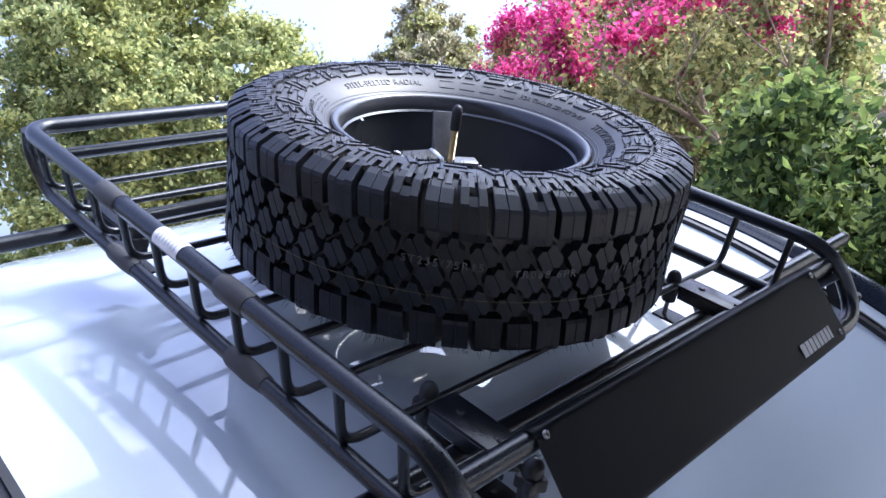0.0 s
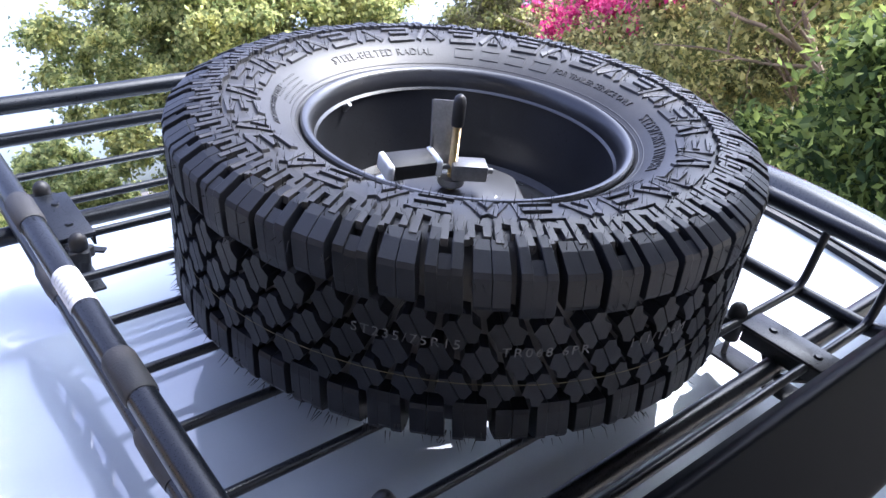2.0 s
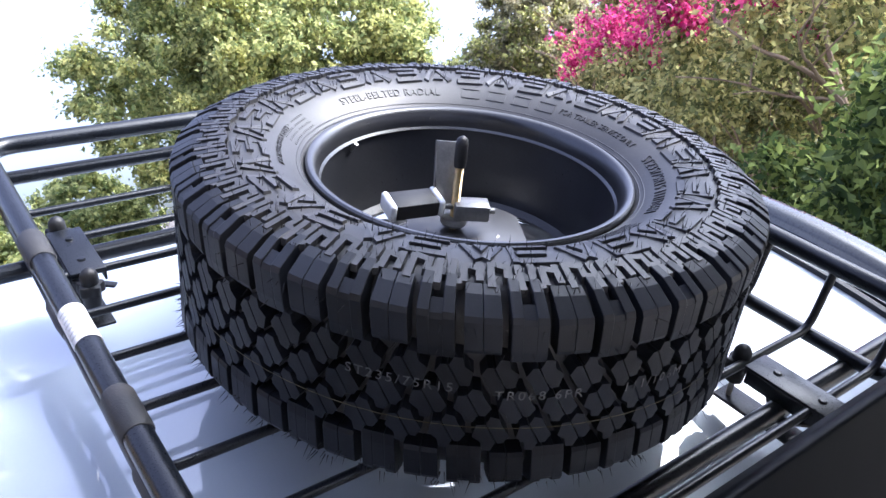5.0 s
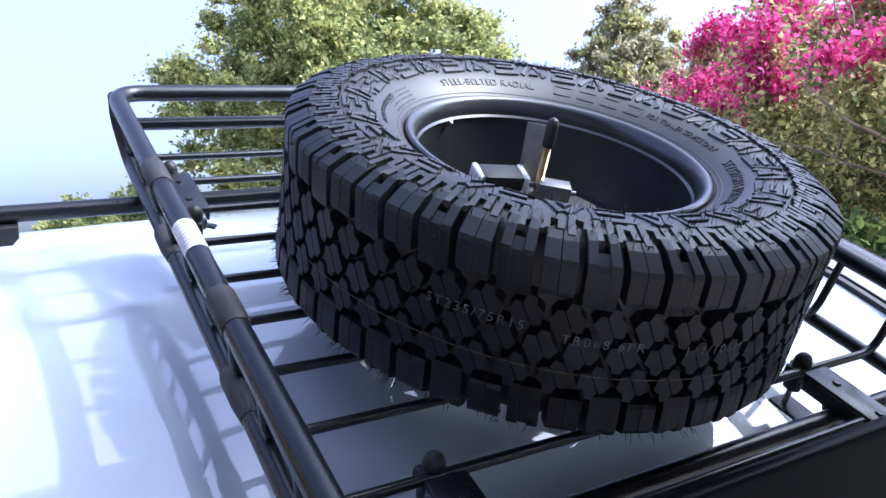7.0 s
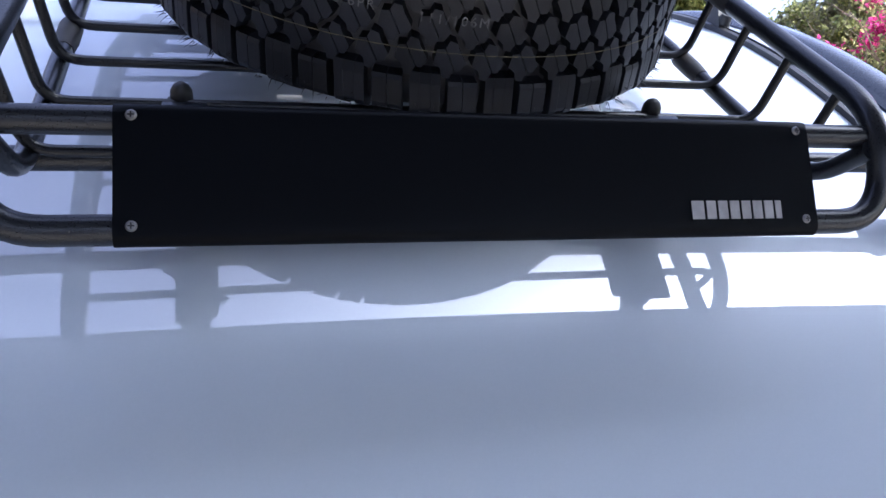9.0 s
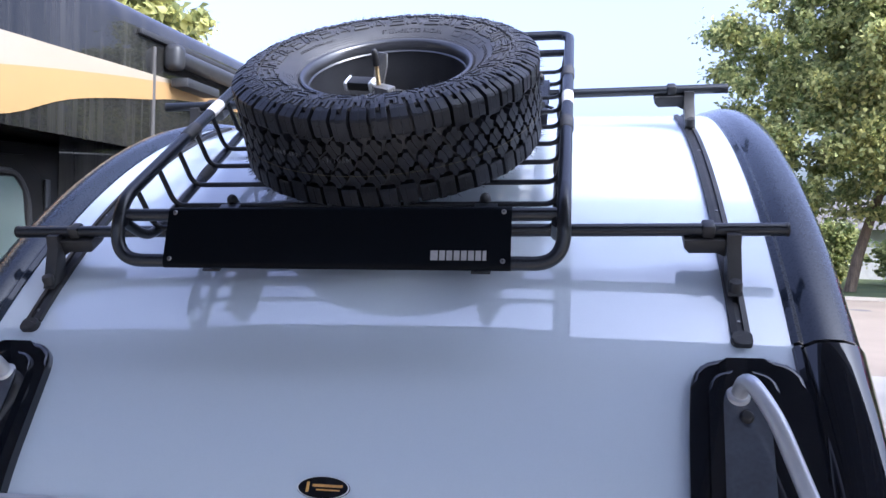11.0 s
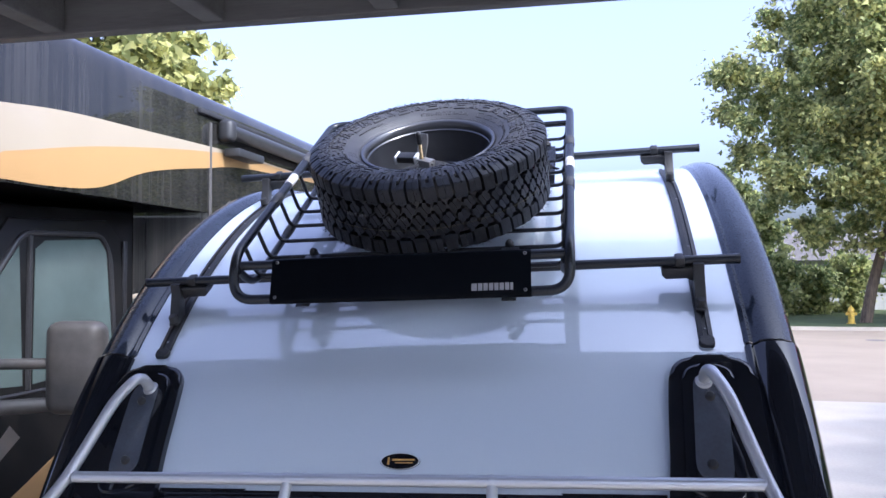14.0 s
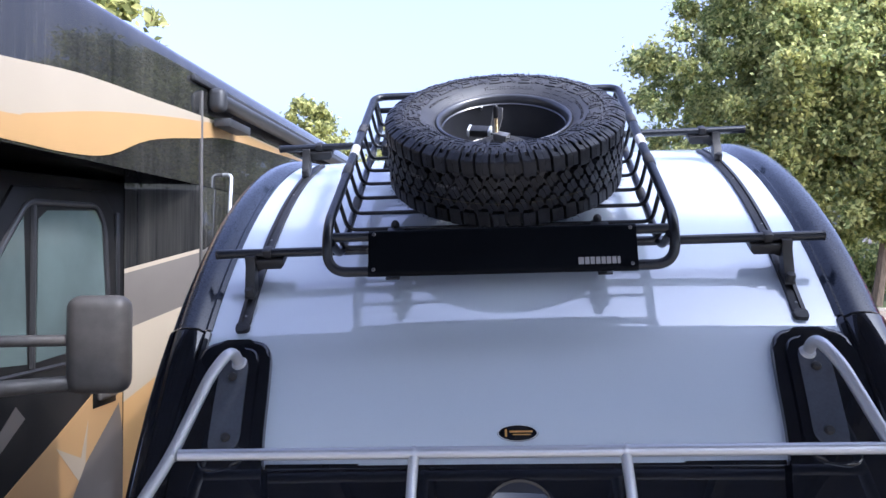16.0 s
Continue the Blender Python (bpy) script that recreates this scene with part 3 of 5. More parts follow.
    for w, gap in ((0.014, 0.003), (0.011, 0.003), (0.011, 0.003), (0.011, 0.003), (0.0105, 0.003), (0.011, 0.003), (0.0105, 0.003), (0.007, 0.0)):
        c = up + (dn - up) * 0.895
        part("mark_bar", boxed(x, x + w, -0.0095, 0.0095, 0.0022, 0.0032, m=Matrix.Translation(Vector((0, c.y, c.z)) + nrm * 0.0012) @ frame_m), M_LABELG, fairing, smooth=False)
        x += w + gap
    # clamps to the crossbars
    for cx, y in ((-0.302, 0.105), (0.282, 0.105), (-0.395, 0.848), (0.37, 0.848)):
        clamp = part("clamp", boxed(cx - 0.024, cx + 0.024, y - 0.066, y + 0.066, 0.0215, 0.0265, 0.002), M_TUBE, b, "black clamp plate with two ball knobs")
        for s in (-1, 1):
            part("clamp_leg", boxed(cx + s * 0.0235 - 0.0018, cx + s * 0.0235 + 0.0018, y - 0.06, y + 0.06, 0.002, 0.0225, 0.001), M_TUBE, clamp)
            part("bolt_head", lathe([(0, 0.0035), (0.0045, 0.003), (0.0062, 0.0)], 16, m=Matrix.Translation((cx, y + s * 0.032, 0.0264))), M_TUBE, clamp)
            part("diagonal_strap", boxed(-0.045, 0.045, -0.006, 0.006, -0.002, 0.002, 0.001, m=Matrix.Translation((cx, y + s * 0.03, -0.012)) @ Matrix.Rotation(radians(38 * s), 4, "Z")), M_TUBE, clamp)
            kn = Matrix.Translation((cx - 0.004, y + s * 0.083, 0.005))
            part("clamp_screw", tube([(cx - 0.004, y + s * 0.083, -0.045), (cx - 0.004, y + s * 0.083, 0.01)], 0.004, 10), M_STEEL, clamp)
            bm = lathe([(0, -0.022), (0.012, -0.022), (0.013, -0.006), (0.012, 0.002)], 24, m=kn)
            knob = part("ball_knob", bm, M_PLASTIC, clamp, "black star knob with a domed cap")
            star = bmesh.new()
            outline = []
            for w in range(40):
                a = 2 * math.pi * w / 40
                rr = 0.0165 + 0.0028 * math.cos(5 * a)
                outline.append((rr * math.cos(a), rr * math.sin(a)))
            prism(outline, -0.002, 0.013, 0.003, bm=star, m=kn)
            part("star_grip", star, M_PLASTIC, knob)
            part("dome_cap", lathe([(0.0118, 0.012), (0.0125, 0.018), (0.0118, 0.026), (0.0085, 0.032), (0.004, 0.0352), (0, 0.036)], 24, m=kn), M_PLASTIC, knob)
        part("lower_plate", boxed(cx - 0.02, cx + 0.02, y - 0.098, y + 0.098, -0.049, -0.044, 0.0015), M_TUBE, clamp)
    return b


# ---- the spare wheel lying in the basket ----
WHEEL = BASKET @ Matrix.Translation((0.019, 0.49, 0.1427)) @ Matrix.Diagonal((0.973, 0.973, 0.98, 1))
HOLD = BASKET @ Matrix.Translation((-0.0045, 0.484, 0.1504))
PITCHES, LUGS = 54, 34  # tread blocks round the tyre, raised shapes round its side wall


def wrap(bm, r0=0.0):
    """Bends flat pieces (u along the tread, v across it, w outward) round the axle: u becomes an angle at radius 0.37."""
    for v in bm.verts:
        u, z, r = v.co
        a = u / 0.37
        v.co = (r * math.cos(a), r * math.sin(a), z)
    bmesh.ops.recalc_face_normals(bm, faces=bm.faces[:])
    return bm


def side_z(r):
    """Height of the side wall's outer skin at a radius: dished from the rim up to the lugs."""
    pts = ((0.19, 0.052), (0.204, 0.069), (0.215, 0.079), (0.226, 0.0885), (0.24, 0.0985), (0.255, 0.1075), (0.27, 0.1135), (0.285, 0.1165), (0.305, 0.1172), (0.32, 0.1155), (0.34, 0.110), (0.353, 0.097))
    for (a, za), (b, zb) in zip(pts, pts[1:]):
        if r <= b:
            return za + (zb - za) * (r - a) / (b - a)
    return 0.097


def tread_piece(bm, outline, r0, r1, drop=0.0014):
    """A raised piece from an outline of (u, z), slightly narrower at its top."""
    cu = sum(p[0] for p in outline) / len(outline)
    cz = sum(p[1] for p in outline) / len(outline)
    lo = [bm.verts.new((u, z, r0)) for u, z in outline]
    hi = [bm.verts.new((cu + (u - cu) * 0.95, cz + (z - cz) * 0.95, r1)) for u, z in outline]
    n = len(outline)
    bm.faces.new(hi)
    for i in range(n):
        bm.faces.new((lo[i], lo[(i + 1) % n], hi[(i + 1) % n], hi[i]))


def cut_outline(pts, mu, mv, side, gap=0.0006, slant=0.35):
    """The half of an outline on one side of a slanted line through (mu, mv)."""
    def dist(p):
        return side * ((p[0] - mu) + slant * (p[1] - mv)) - gap
    out = []
    for p, q in zip(pts, pts[1:] + pts[:1]):
        a, b = dist(p), dist(q)
        if a >= 0:
            out.append(p)
        if (a > 0) != (b > 0):
            k = a / (a - b)
            out.append((p[0] + (q[0] - p[0]) * k, p[1] + (q[1] - p[1]) * k))
    return out


def loft_block(bm, u0, u1, prof, lean=0.0, inset=0.0012, soft=0.96):
    """A block whose section (r, z) runs from u0 to u1, with narrow chamfers at both ends."""
    cr = sum(p[0] for p in prof) / len(prof)
    cz = sum(p[1] for p in prof) / len(prof)
    rows = []
    for u, k in ((u0, soft), (u0 + inset, 1.0), (u1 - inset, 1.0), (u1, soft)):
        rows.append([bm.verts.new((u + lean * (0.085 - z), cz + (z - cz) * k, cr + (r - cr) * k)) for r, z in prof])
    n = len(prof)
    for p, q in zip(rows, rows[1:]):
        for i in range(n):
            bm.faces.new((p[i], p[(i + 1) % n], q[(i + 1) % n], q[i]))
    bm.faces.new(rows[0][::-1])
    bm.faces.new(rows[-1])


def build_wheel():
    wheel = thing("spare_wheel", "black steel spare wheel with mud-terrain tyre lying in the basket", "spare wheel", WHEEL)
    prof = [(r, side_z(r)) for r in (0.196, 0.204, 0.215, 0.226, 0.24, 0.255, 0.27, 0.285, 0.305, 0.32, 0.34, 0.353)] + [ (0.3575, 0.078), (0.358, 0.0)]
    prof = prof + [(r, -z) for r, z in prof[-2::-1]]
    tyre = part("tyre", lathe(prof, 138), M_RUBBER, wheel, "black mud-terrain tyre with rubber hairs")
    for r, h in ((0.2225, 0.0007), (0.2275, 0.0006)):
        part("bead_ring", lathe([(r - 0.0014, side_z(r - 0.0014) - 0.0004), (r, side_z(r) + h), (r + 0.0014, side_z(r + 0.0014) - 0.0004)], 96), M_RUBBER, tyre)
    # tread blocks: meshes shared between pitches
    du = 2 * math.pi * 0.37 / PITCHES
    shoulder = [(0.352, 0.0595), (0.3755, 0.061), (0.3775, 0.066), (0.378, 0.096), (0.3755, 0.1015), (0.355, 0.113), (0.342, 0.1165), (0.338, 0.104)]
    long = [(0.352, 0.052), (0.3755, 0.0535), (0.3775, 0.066), (0.3785, 0.0975), (0.376, 0.1035), (0.352, 0.1165), (0.334, 0.119), (0.328, 0.109)]
    slim = [(0.352, 0.052), (0.3755, 0.0535), (0.3775, 0.066), (0.378, 0.0955), (0.3755, 0.101), (0.362, 0.109), (0.357, 0.10)]
    bm = bmesh.new()
    loft_block(bm, -0.4 * du, -0.01 * du, shoulder, 0.1, 0.0005, 0.985)
    loft_block(bm, 0.01 * du, 0.4 * du, shoulder, 0.1, 0.0005, 0.985)
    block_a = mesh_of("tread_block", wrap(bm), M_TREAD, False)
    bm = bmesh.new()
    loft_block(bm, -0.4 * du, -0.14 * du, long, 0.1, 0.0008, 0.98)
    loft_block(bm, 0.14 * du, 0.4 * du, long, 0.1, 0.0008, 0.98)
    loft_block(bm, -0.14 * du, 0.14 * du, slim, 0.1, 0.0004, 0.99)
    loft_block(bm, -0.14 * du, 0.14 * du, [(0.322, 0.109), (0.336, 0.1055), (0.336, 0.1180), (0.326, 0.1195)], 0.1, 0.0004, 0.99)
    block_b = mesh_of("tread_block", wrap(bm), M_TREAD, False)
    # centre blocks: three rows of angular pieces that reach between one another, each with a kinked sipe
    def row(z0, turned, tweak):
        bm = bmesh.new()
        k = -1 if turned else 1
        o = [(-0.44, 0.003), (-0.31, 0.013), (-0.13, 0.0135), (-0.05, 0.0215 + tweak), (0.15, 0.0205 + tweak), (0.21, 0.012), (0.43, 0.005), (0.37, -0.0115), (0.17, -0.0125), (0.07, -0.021 - tweak), (-0.14, -0.02), (-0.22, -0.0115)]
        pts = [(u * du * k, v * k) for u, v in o]
        for side in (-1, 1):
            half_o = [(u, v + z0) for u, v in cut_outline(pts, 0.0, 0.0, side, 0.0004, 0.55)]
            tread_piece(bm, half_o, 0.352, 0.3772)
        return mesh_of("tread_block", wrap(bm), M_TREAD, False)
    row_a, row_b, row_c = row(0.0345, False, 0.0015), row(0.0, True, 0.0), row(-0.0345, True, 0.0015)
    # sidewall lugs: notched and arrow-shaped plates, and the key pattern outside them
    def flat(polys, h, z0=0.0):
        bm = bmesh.new()
        for o in polys:
            n = len(o)
            cu, cr = sum(p[0] for p in o) / n, sum(p[1] for p in o) / n
            def zt(r):
                return side_z(r) if r < 0.32 else 0.1155 - (r - 0.32) * 0.16
            lo = [bm.verts.new((u, zt(r) - 0.002, r)) for u, r in o]
            hi = [bm.verts.new((cu + (u - cu) * 0.9, zt(r) + h, cr + (r - cr) * 0.93)) for u, r in o]
            bm.faces.new(hi)
            for i in range(n):
                bm.faces.new((lo[i], lo[(i + 1) % n], hi[(i + 1) % n], hi[i]))
        return mesh_of("sidewall_lug", wrap(bm), M_RUBBER, False)
    k = 0.37
    def strip(u0, r0, u1, r1, w):
        d = Vector((u1 - u0, r1 - r0)).normalized()
        s = Vector((-d.y, d.x)) * w
        return [(u0 + s.x, r0 + s.y), (u0 - s.x, r0 - s.y), (u1 - s.x, r1 - s.y), (u1 + s.x, r1 + s.y)]
    dl = 2 * math.pi * 0.37 / LUGS
    lug_e = flat([strip(-0.40 * dl, 0.264, -0.40 * dl, 0.307, 0.0048), strip(-0.38 * dl, 0.269, 0.40 * dl, 0.267, 0.0046), strip(-0.38 * dl, 0.286, 0.26 * dl, 0.285, 0.0042), strip(-0.38 * dl, 0.303, 0.40 * dl, 0.302, 0.0046)], 0.0036)
    lug_v = flat([strip(-0.40 * dl, 0.266, -0.05 * dl, 0.304, 0.0055), strip(0.40 * dl, 0.266, 0.05 * dl, 0.304, 0.0055), [(-0.17 * dl, 0.268), (0.17 * dl, 0.268), (0.0, 0.288)]], 0.0036)
    key_a = flat([strip(-0.36 * du, 0.310, -0.36 * du, 0.348, 0.0046), strip(-0.40 * du, 0.313, 0.10 * du, 0.318, 0.0042), strip(0.07 * du, 0.313, 0.04 * du, 0.334, 0.0044), strip(0.34 * du, 0.312, 0.36 * du, 0.350, 0.0046), strip(0.04 * du, 0.330, 0.34 * du, 0.334, 0.0036)], 0.0056)
    key_b = flat([strip(-0.30 * du, 0.310, -0.34 * du, 0.348, 0.0046), strip(-0.34 * du, 0.346, -0.06 * du, 0.342, 0.0036), strip(-0.04 * du, 0.316, -0.04 * du, 0.343, 0.0046), strip(-0.08 * du, 0.318, 0.38 * du, 0.322, 0.0042), strip(0.34 * du, 0.312, 0.36 * du, 0.340, 0.0044)], 0.0056)
    for i in range(PITCHES):
        turn = Matrix.Rotation(2 * math.pi * i / PITCHES, 4, "Z")
        half = Matrix.Rotation(2 * math.pi * (i + 0.5) / PITCHES, 4, "Z")
        flip = Matrix.Rotation(math.pi, 4, "X")
        for name, me, m in (("tread_block", block_a if i % 2 else block_b, turn), ("tread_block", block_b if i % 2 else block_a, turn @ flip), ("tread_block", row_a, half), ("tread_block", row_b, turn), ("tread_block", row_c, half),
                            ("sidewall_lug", key_a if i % 2 else key_b, half)):
            ob = new(name, me)
            ob.parent, ob.matrix_basis = tyre, m
    for i in range(LUGS):
        ob = new("sidewall_lug", lug_e if i % 2 else lug_v)
        ob.parent, ob.matrix_basis = tyre, Matrix.Rotation(2 * math.pi * i / LUGS, 4, "Z")
    # moulded hairs
    rnd = random.Random(5)
    bm = bmesh.new()
    for i in range(1900):
        a = rnd.uniform(0, 2 * math.pi)
        kind = rnd.random()
        if kind < 0.35:
            p, d = Vector((0.377, 0, rnd.choice((0.062, -0.1, -0.104, -0.09, 0.09)))), Vector((1, 0, rnd.uniform(-0.9, 0.1)))
        else:
            r = rnd.choice((0.272, 0.286, 0.301, 0.312, 0.322, 0.335, 0.352))
            p, d = Vector((r, 0, 0.003 + (side_z(r) if r < 0.32 else 0.1155 - (r - 0.32) * 0.16))), Vector((rnd.uniform(-0.5, 0.5), 0, 1))
        d.y = rnd.uniform(-0.5, 0.5)
        d = d.normalized() * rnd.uniform(0.007, 0.017)
        s = Vector((-d.y, d.x, 0.3)).normalized() * 0.00065
        t = d.cross(s).normalized() * 0.0006
        rot = Matrix.Rotation(a, 3, "Z")
        base = [bm.verts.new(rot @ (p + o)) for o in (s, t, -s - t)]
        tip = bm.verts.new(rot @ (p + d))
        for j in range(3):
            bm.faces.new((base[j], base[(j + 1) % 3], tip))
    tagged(part("rubber_hairs", bm, M_PLASTIC, tyre, "fine moulded rubber hairs"), kind="stuff")
    # inked size and batch marks across the tread, one faint line beside them
    def on_tread(mid, z):
        return lambda c: Vector(((0.3778 + c.z) * math.cos(mid + c.x / 0.377), (0.3778 + c.z) * math.sin(mid + c.x / 0.377), z + c.y))
    lettering("tread_print", "ST235/75R15", 0.0155, M_LETTER, tyre, on_tread(radians(-138), 0.020), 0.0002, 1.3)
    lettering("tread_print", "TR068 6PR", 0.0155, M_LETTER, tyre, on_tread(radians(-117), 0.014), 0.0002, 1.3)
    lettering("tread_print", "111/106M", 0.0155, M_LETTER, tyre, on_tread(radians(-97), 0.010), 0.0002, 1.3)
    lathe_line = lathe([(0.37735, -0.0275), (0.37745, -0.0262)], 92)
    part("tread_line", lathe_line, M_YELLOW, tyre)
    # raised words on the side wall
    def on_side(mid, r):
        return lambda c: Vector(((r + c.y) * math.cos(mid - c.x / r), (r + c.y) * math.sin(mid - c.x / r), side_z(r + c.y) + c.z))
    lettering("raised_lettering", "STEEL-BELTED RADIAL", 0.016, M_RUBBER, tyre, on_side(radians(84), 0.2445), 0.0016, 1.1)
    lettering("raised_lettering", "FOR TRAILER SERVICE ONLY", 0.012, M_RUBBER, tyre, on_side(radians(0), 0.246), 0.0015)
    lettering("raised_lettering", "ST235/75R15 111/106M", 0.0185, M_RUBBER, tyre, on_side(radians(-48), 0.2445), 0.0016, 1.0)
    lettering("raised_lettering", "FOR TRAILER SERVICE ONLY", 0.0095, M_RUBBER, tyre, on_side(radians(150), 0.249), 0.0015)
    for c in range(4):  # plain raised shapes in place of the maker's name
        a = radians(52 - 9.5 * c)
        f = on_side(a, 0.247)
        bm = bmesh.new()
        for u0, u1, v0, v1 in ((-0.015, -0.012, -0.009, 0.009), (0.012, 0.015, -0.009, 0.009), (-0.015, 0.015, 0.006, 0.009), (-0.015, 0.015, -0.009, -0.006)):
            vs = [bm.verts.new(f(Vector((u, v, w)))) for w in (-0.002, 0.0012) for u, v in ((u0, v0), (u1, v0), (u1, v1), (u0, v1))]
            bm.faces.new(vs[4:])
            for j in range(4):
                bm.faces.new((vs[j], vs[(j + 1) % 4], vs[4 + (j + 1) % 4], vs[4 + j]))
        bmesh.ops.recalc_face_normals(bm, faces=bm.faces[:])
        part("raised_mark", bm, M_RUBBER, tyre)
    bm = bmesh.new()
    for mid in (138, 128, -82, -90, 200, 215):  # small print that cannot be read
        for row in range(4):
            f = on_side(radians(mid), 0.232 + 0.0062 * row)
            for j in range(7):
                u = (j - 3) * 0.0052
                vs = [bm.verts.new(f(Vector((u + x, y, w)))) for w in (-0.001, 0.0007) for x, y in ((-0.0021, -0.0013), (0.0021, -0.0013), (0.0021, 0.0013), (-0.0021, 0.0013))]
                bm.faces.new(vs[4:])
                for q in range(4):
                    bm.faces.new((vs[q], vs[(q + 1) % 4], vs[4 + (q + 1) % 4], vs[4 + q]))
    bmesh.ops.recalc_face_normals(bm, faces=bm.faces[:])
    tagged(part("small_print", bm, M_RUBBER, tyre), kind="stuff")
    # steel rim: flange, well and a pierced disc deep inside
    rim_prof = [(0.196, 0.060), (0.206, 0.070), (0.2145, 0.078), (0.2170, 0.0835), (0.2165, 0.0875), (0.2140, 0.0895), (0.2105, 0.0895), (0.207, 0.0875), (0.204, 0.083), (0.2015, 0.077), (0.1995, 0.068), (0.1985, 0.055), (0.1975, 0.044), (0.1955, 0.034), (0.1935, 0.02), (0.190, 0.004), (0.187, -0.01), (0.1835, -0.03), (0.178, -0.044), (0.178, -0.052), (0.185, -0.06), (0.192, -0.066), (0.204, -0.08), (0.2165, -0.088), (0.21, -0.076), (0.196, -0.06)]
    rim = part("rim", lathe(rim_prof, 96), M_RIM, wheel, "satin black steel rim")
    bm = bmesh.new()
    prof = [(0.1755, -0.045), (0.166, -0.053), (0.155, -0.05), (0.136, -0.042), (0.118, -0.034), (0.1, -0.03), (0.086, -0.034), (0.072, -0.045), (0.042, -0.045)]
    n = 96
    rows = [[bm.verts.new((r * math.cos(2 * math.pi * i / n), r * math.sin(2 * math.pi * i / n), z)) for r, z in prof] for i in range(n)]
    for i in range(n):
        for j in range(len(prof) - 1):
            if j in (2, 3) and i % 12 in (2, 3, 4, 5):
                continue
            bm.faces.new((rows[i][j], rows[(i + 1) % n][j], rows[(i + 1) % n][j + 1], rows[i][j + 1]))
    bmesh.ops.solidify(bm, geom=bm.faces[:], thickness=0.004)
    bmesh.ops.recalc_face_normals(bm, faces=bm.faces[:])
    part("wheel_disc", bm, M_RIM, wheel, "pierced black wheel disc")
    va = radians(112)
    part("valve", tube([(0.1975 * math.cos(va), 0.1975 * math.sin(va), 0.05), (0.188 * math.cos(va), 0.188 * math.sin(va), 0.062)], 0.0035, 10), M_STEEL, wheel)
    return wheel


def build_hold_down():
    """The threaded rod, plate and locking clamp that hold the wheel down."""
    h = thing("wheel_hold_down", "zinc-plated wheel hold-down with threaded rod, clamp and small padlock", "hold-down clamp", HOLD)
    # plate: a disc with two straight sides
    outline = []
    for i in range(60):
        a = 2 * math.pi * i / 60
        x, y = 0.098 * math.cos(a), 0.098 * math.sin(a)
        outline.append((max(-0.07, min(0.085, x)), y * 0.9))
    plate = part("base_plate", prism(outline, -0.03, -0.026, 0.001, m=Matrix.Translation((0.004, -0.012, 0.02)) @ Matrix.Rotation(radians(-30), 4, "Z")), M_ZINC, h, "round zinc plate")
    for x, y in ((-0.021, -0.049), (0.024, -0.07), (-0.05, -0.03), (0.05, 0.03), (-0.03, 0.055)):
        part("square_hole", boxed(x - 0.005, x + 0.005, y - 0.005, y + 0.005, -0.0062, -0.0054), M_SEAL, plate)
    part("plate_bolt", lathe([(0, 0.006), (0.005, 0.005), (0.009, 0.002), (0.0105, 0)], 20, m=Matrix.Translation((0.0, -0.064, -0.006))), M_STEEL, plate)
    for a in (145, 310, 225, 50):
        v = Matrix.Rotation(radians(a), 4, "Z")
        part("support_leg", tube([v @ Vector((0.055, 0, -0.016)), v @ Vector((0.085, 0, -0.03)), v @ Vector((0.105, 0, -0.06)), v @ Vector((0.112, 0, -0.128))], 0.013, 12), M_STEEL, h)
    rod = part("threaded_rod", tube([(0.0, 0.0, -0.03), (0.0, 0.0, 0.10)], 0.0052, 14), M_BRASS, h, "yellow zinc threaded rod")
    bm = bmesh.new()
    helix = [(0.0053 * math.cos(k * 0.7), 0.0053 * math.sin(k * 0.7), 0.0 + 0.00020 * k) for k in range(480)]
    tube(helix, 0.0006, 4, bm=bm)
    part("thread", bm, M_BRASS, rod)
    part("rod_cap", lathe([(0.0078, 0.082), (0.0082, 0.09), (0.0082, 0.112), (0.0068, 0.119), (0.003, 0.1225), (0, 0.123)], 20), M_PLASTIC, h, "black plastic rod cap")
    turn = Matrix.Rotation(radians(-32), 4, "Z")
    clamp = part("clamp_block", boxed(-0.002, 0.044, -0.017, 0.013, 0.012, 0.034, 0.0025, m=turn), M_STEEL, h, "bent zinc clamp block")
    part("clamp_screw", tube([turn @ Vector((0.043, -0.004, 0.023)), turn @ Vector((0.052, -0.004, 0.023))], 0.004, 12), M_STEEL, clamp)
    part("lower_washer", lathe([(0.006, 0.012), (0.0165, 0.011), (0.018, 0.004), (0.0165, 0.001), (0.006, 0.0)], 28), M_STEEL, clamp)
    lev = part("lever", prism([(-0.008, 0.0), (0.012, 0.0), (0.02, 0.06), (0.016, 0.088), (-0.014, 0.088), (-0.012, 0.05)], -0.0025, 0.0025, 0.001,
                              m=Matrix.Translation((-0.006, 0.018, 0.016)) @ Matrix.Rotation(radians(-32), 4, "Z") @ Matrix.Rotation(radians(72), 4, "X")), M_STEEL, h, "upright zinc lever plate")
    part("lever_flange", prism([(-0.012, 0.05), (-0.014, 0.088), (-0.014, 0.012)], 0.0, 0.012, 0.0005, m=Matrix.Translation((-0.006, 0.018, 0.016)) @ Matrix.Rotation(radians(-32), 4, "Z") @ Matrix.Rotation(radians(68), 4, "X")), M_STEEL, lev)
    # padlock with white end bumpers
    lk = thing("padlock", "black padlock with white plastic bumpers on the wheel clamp", "padlock", HOLD)
    lm = Matrix.Translation((-0.052, 0.022, 0.03)) @ Matrix.Rotation(radians(-12), 4, "Z") @ Matrix.Rotation(radians(8), 4, "X")
    body = part("body", boxed(-0.03, 0.03, -0.018, 0.018, -0.011, 0.011, 0.003, m=lm), M_PLASTIC, lk)
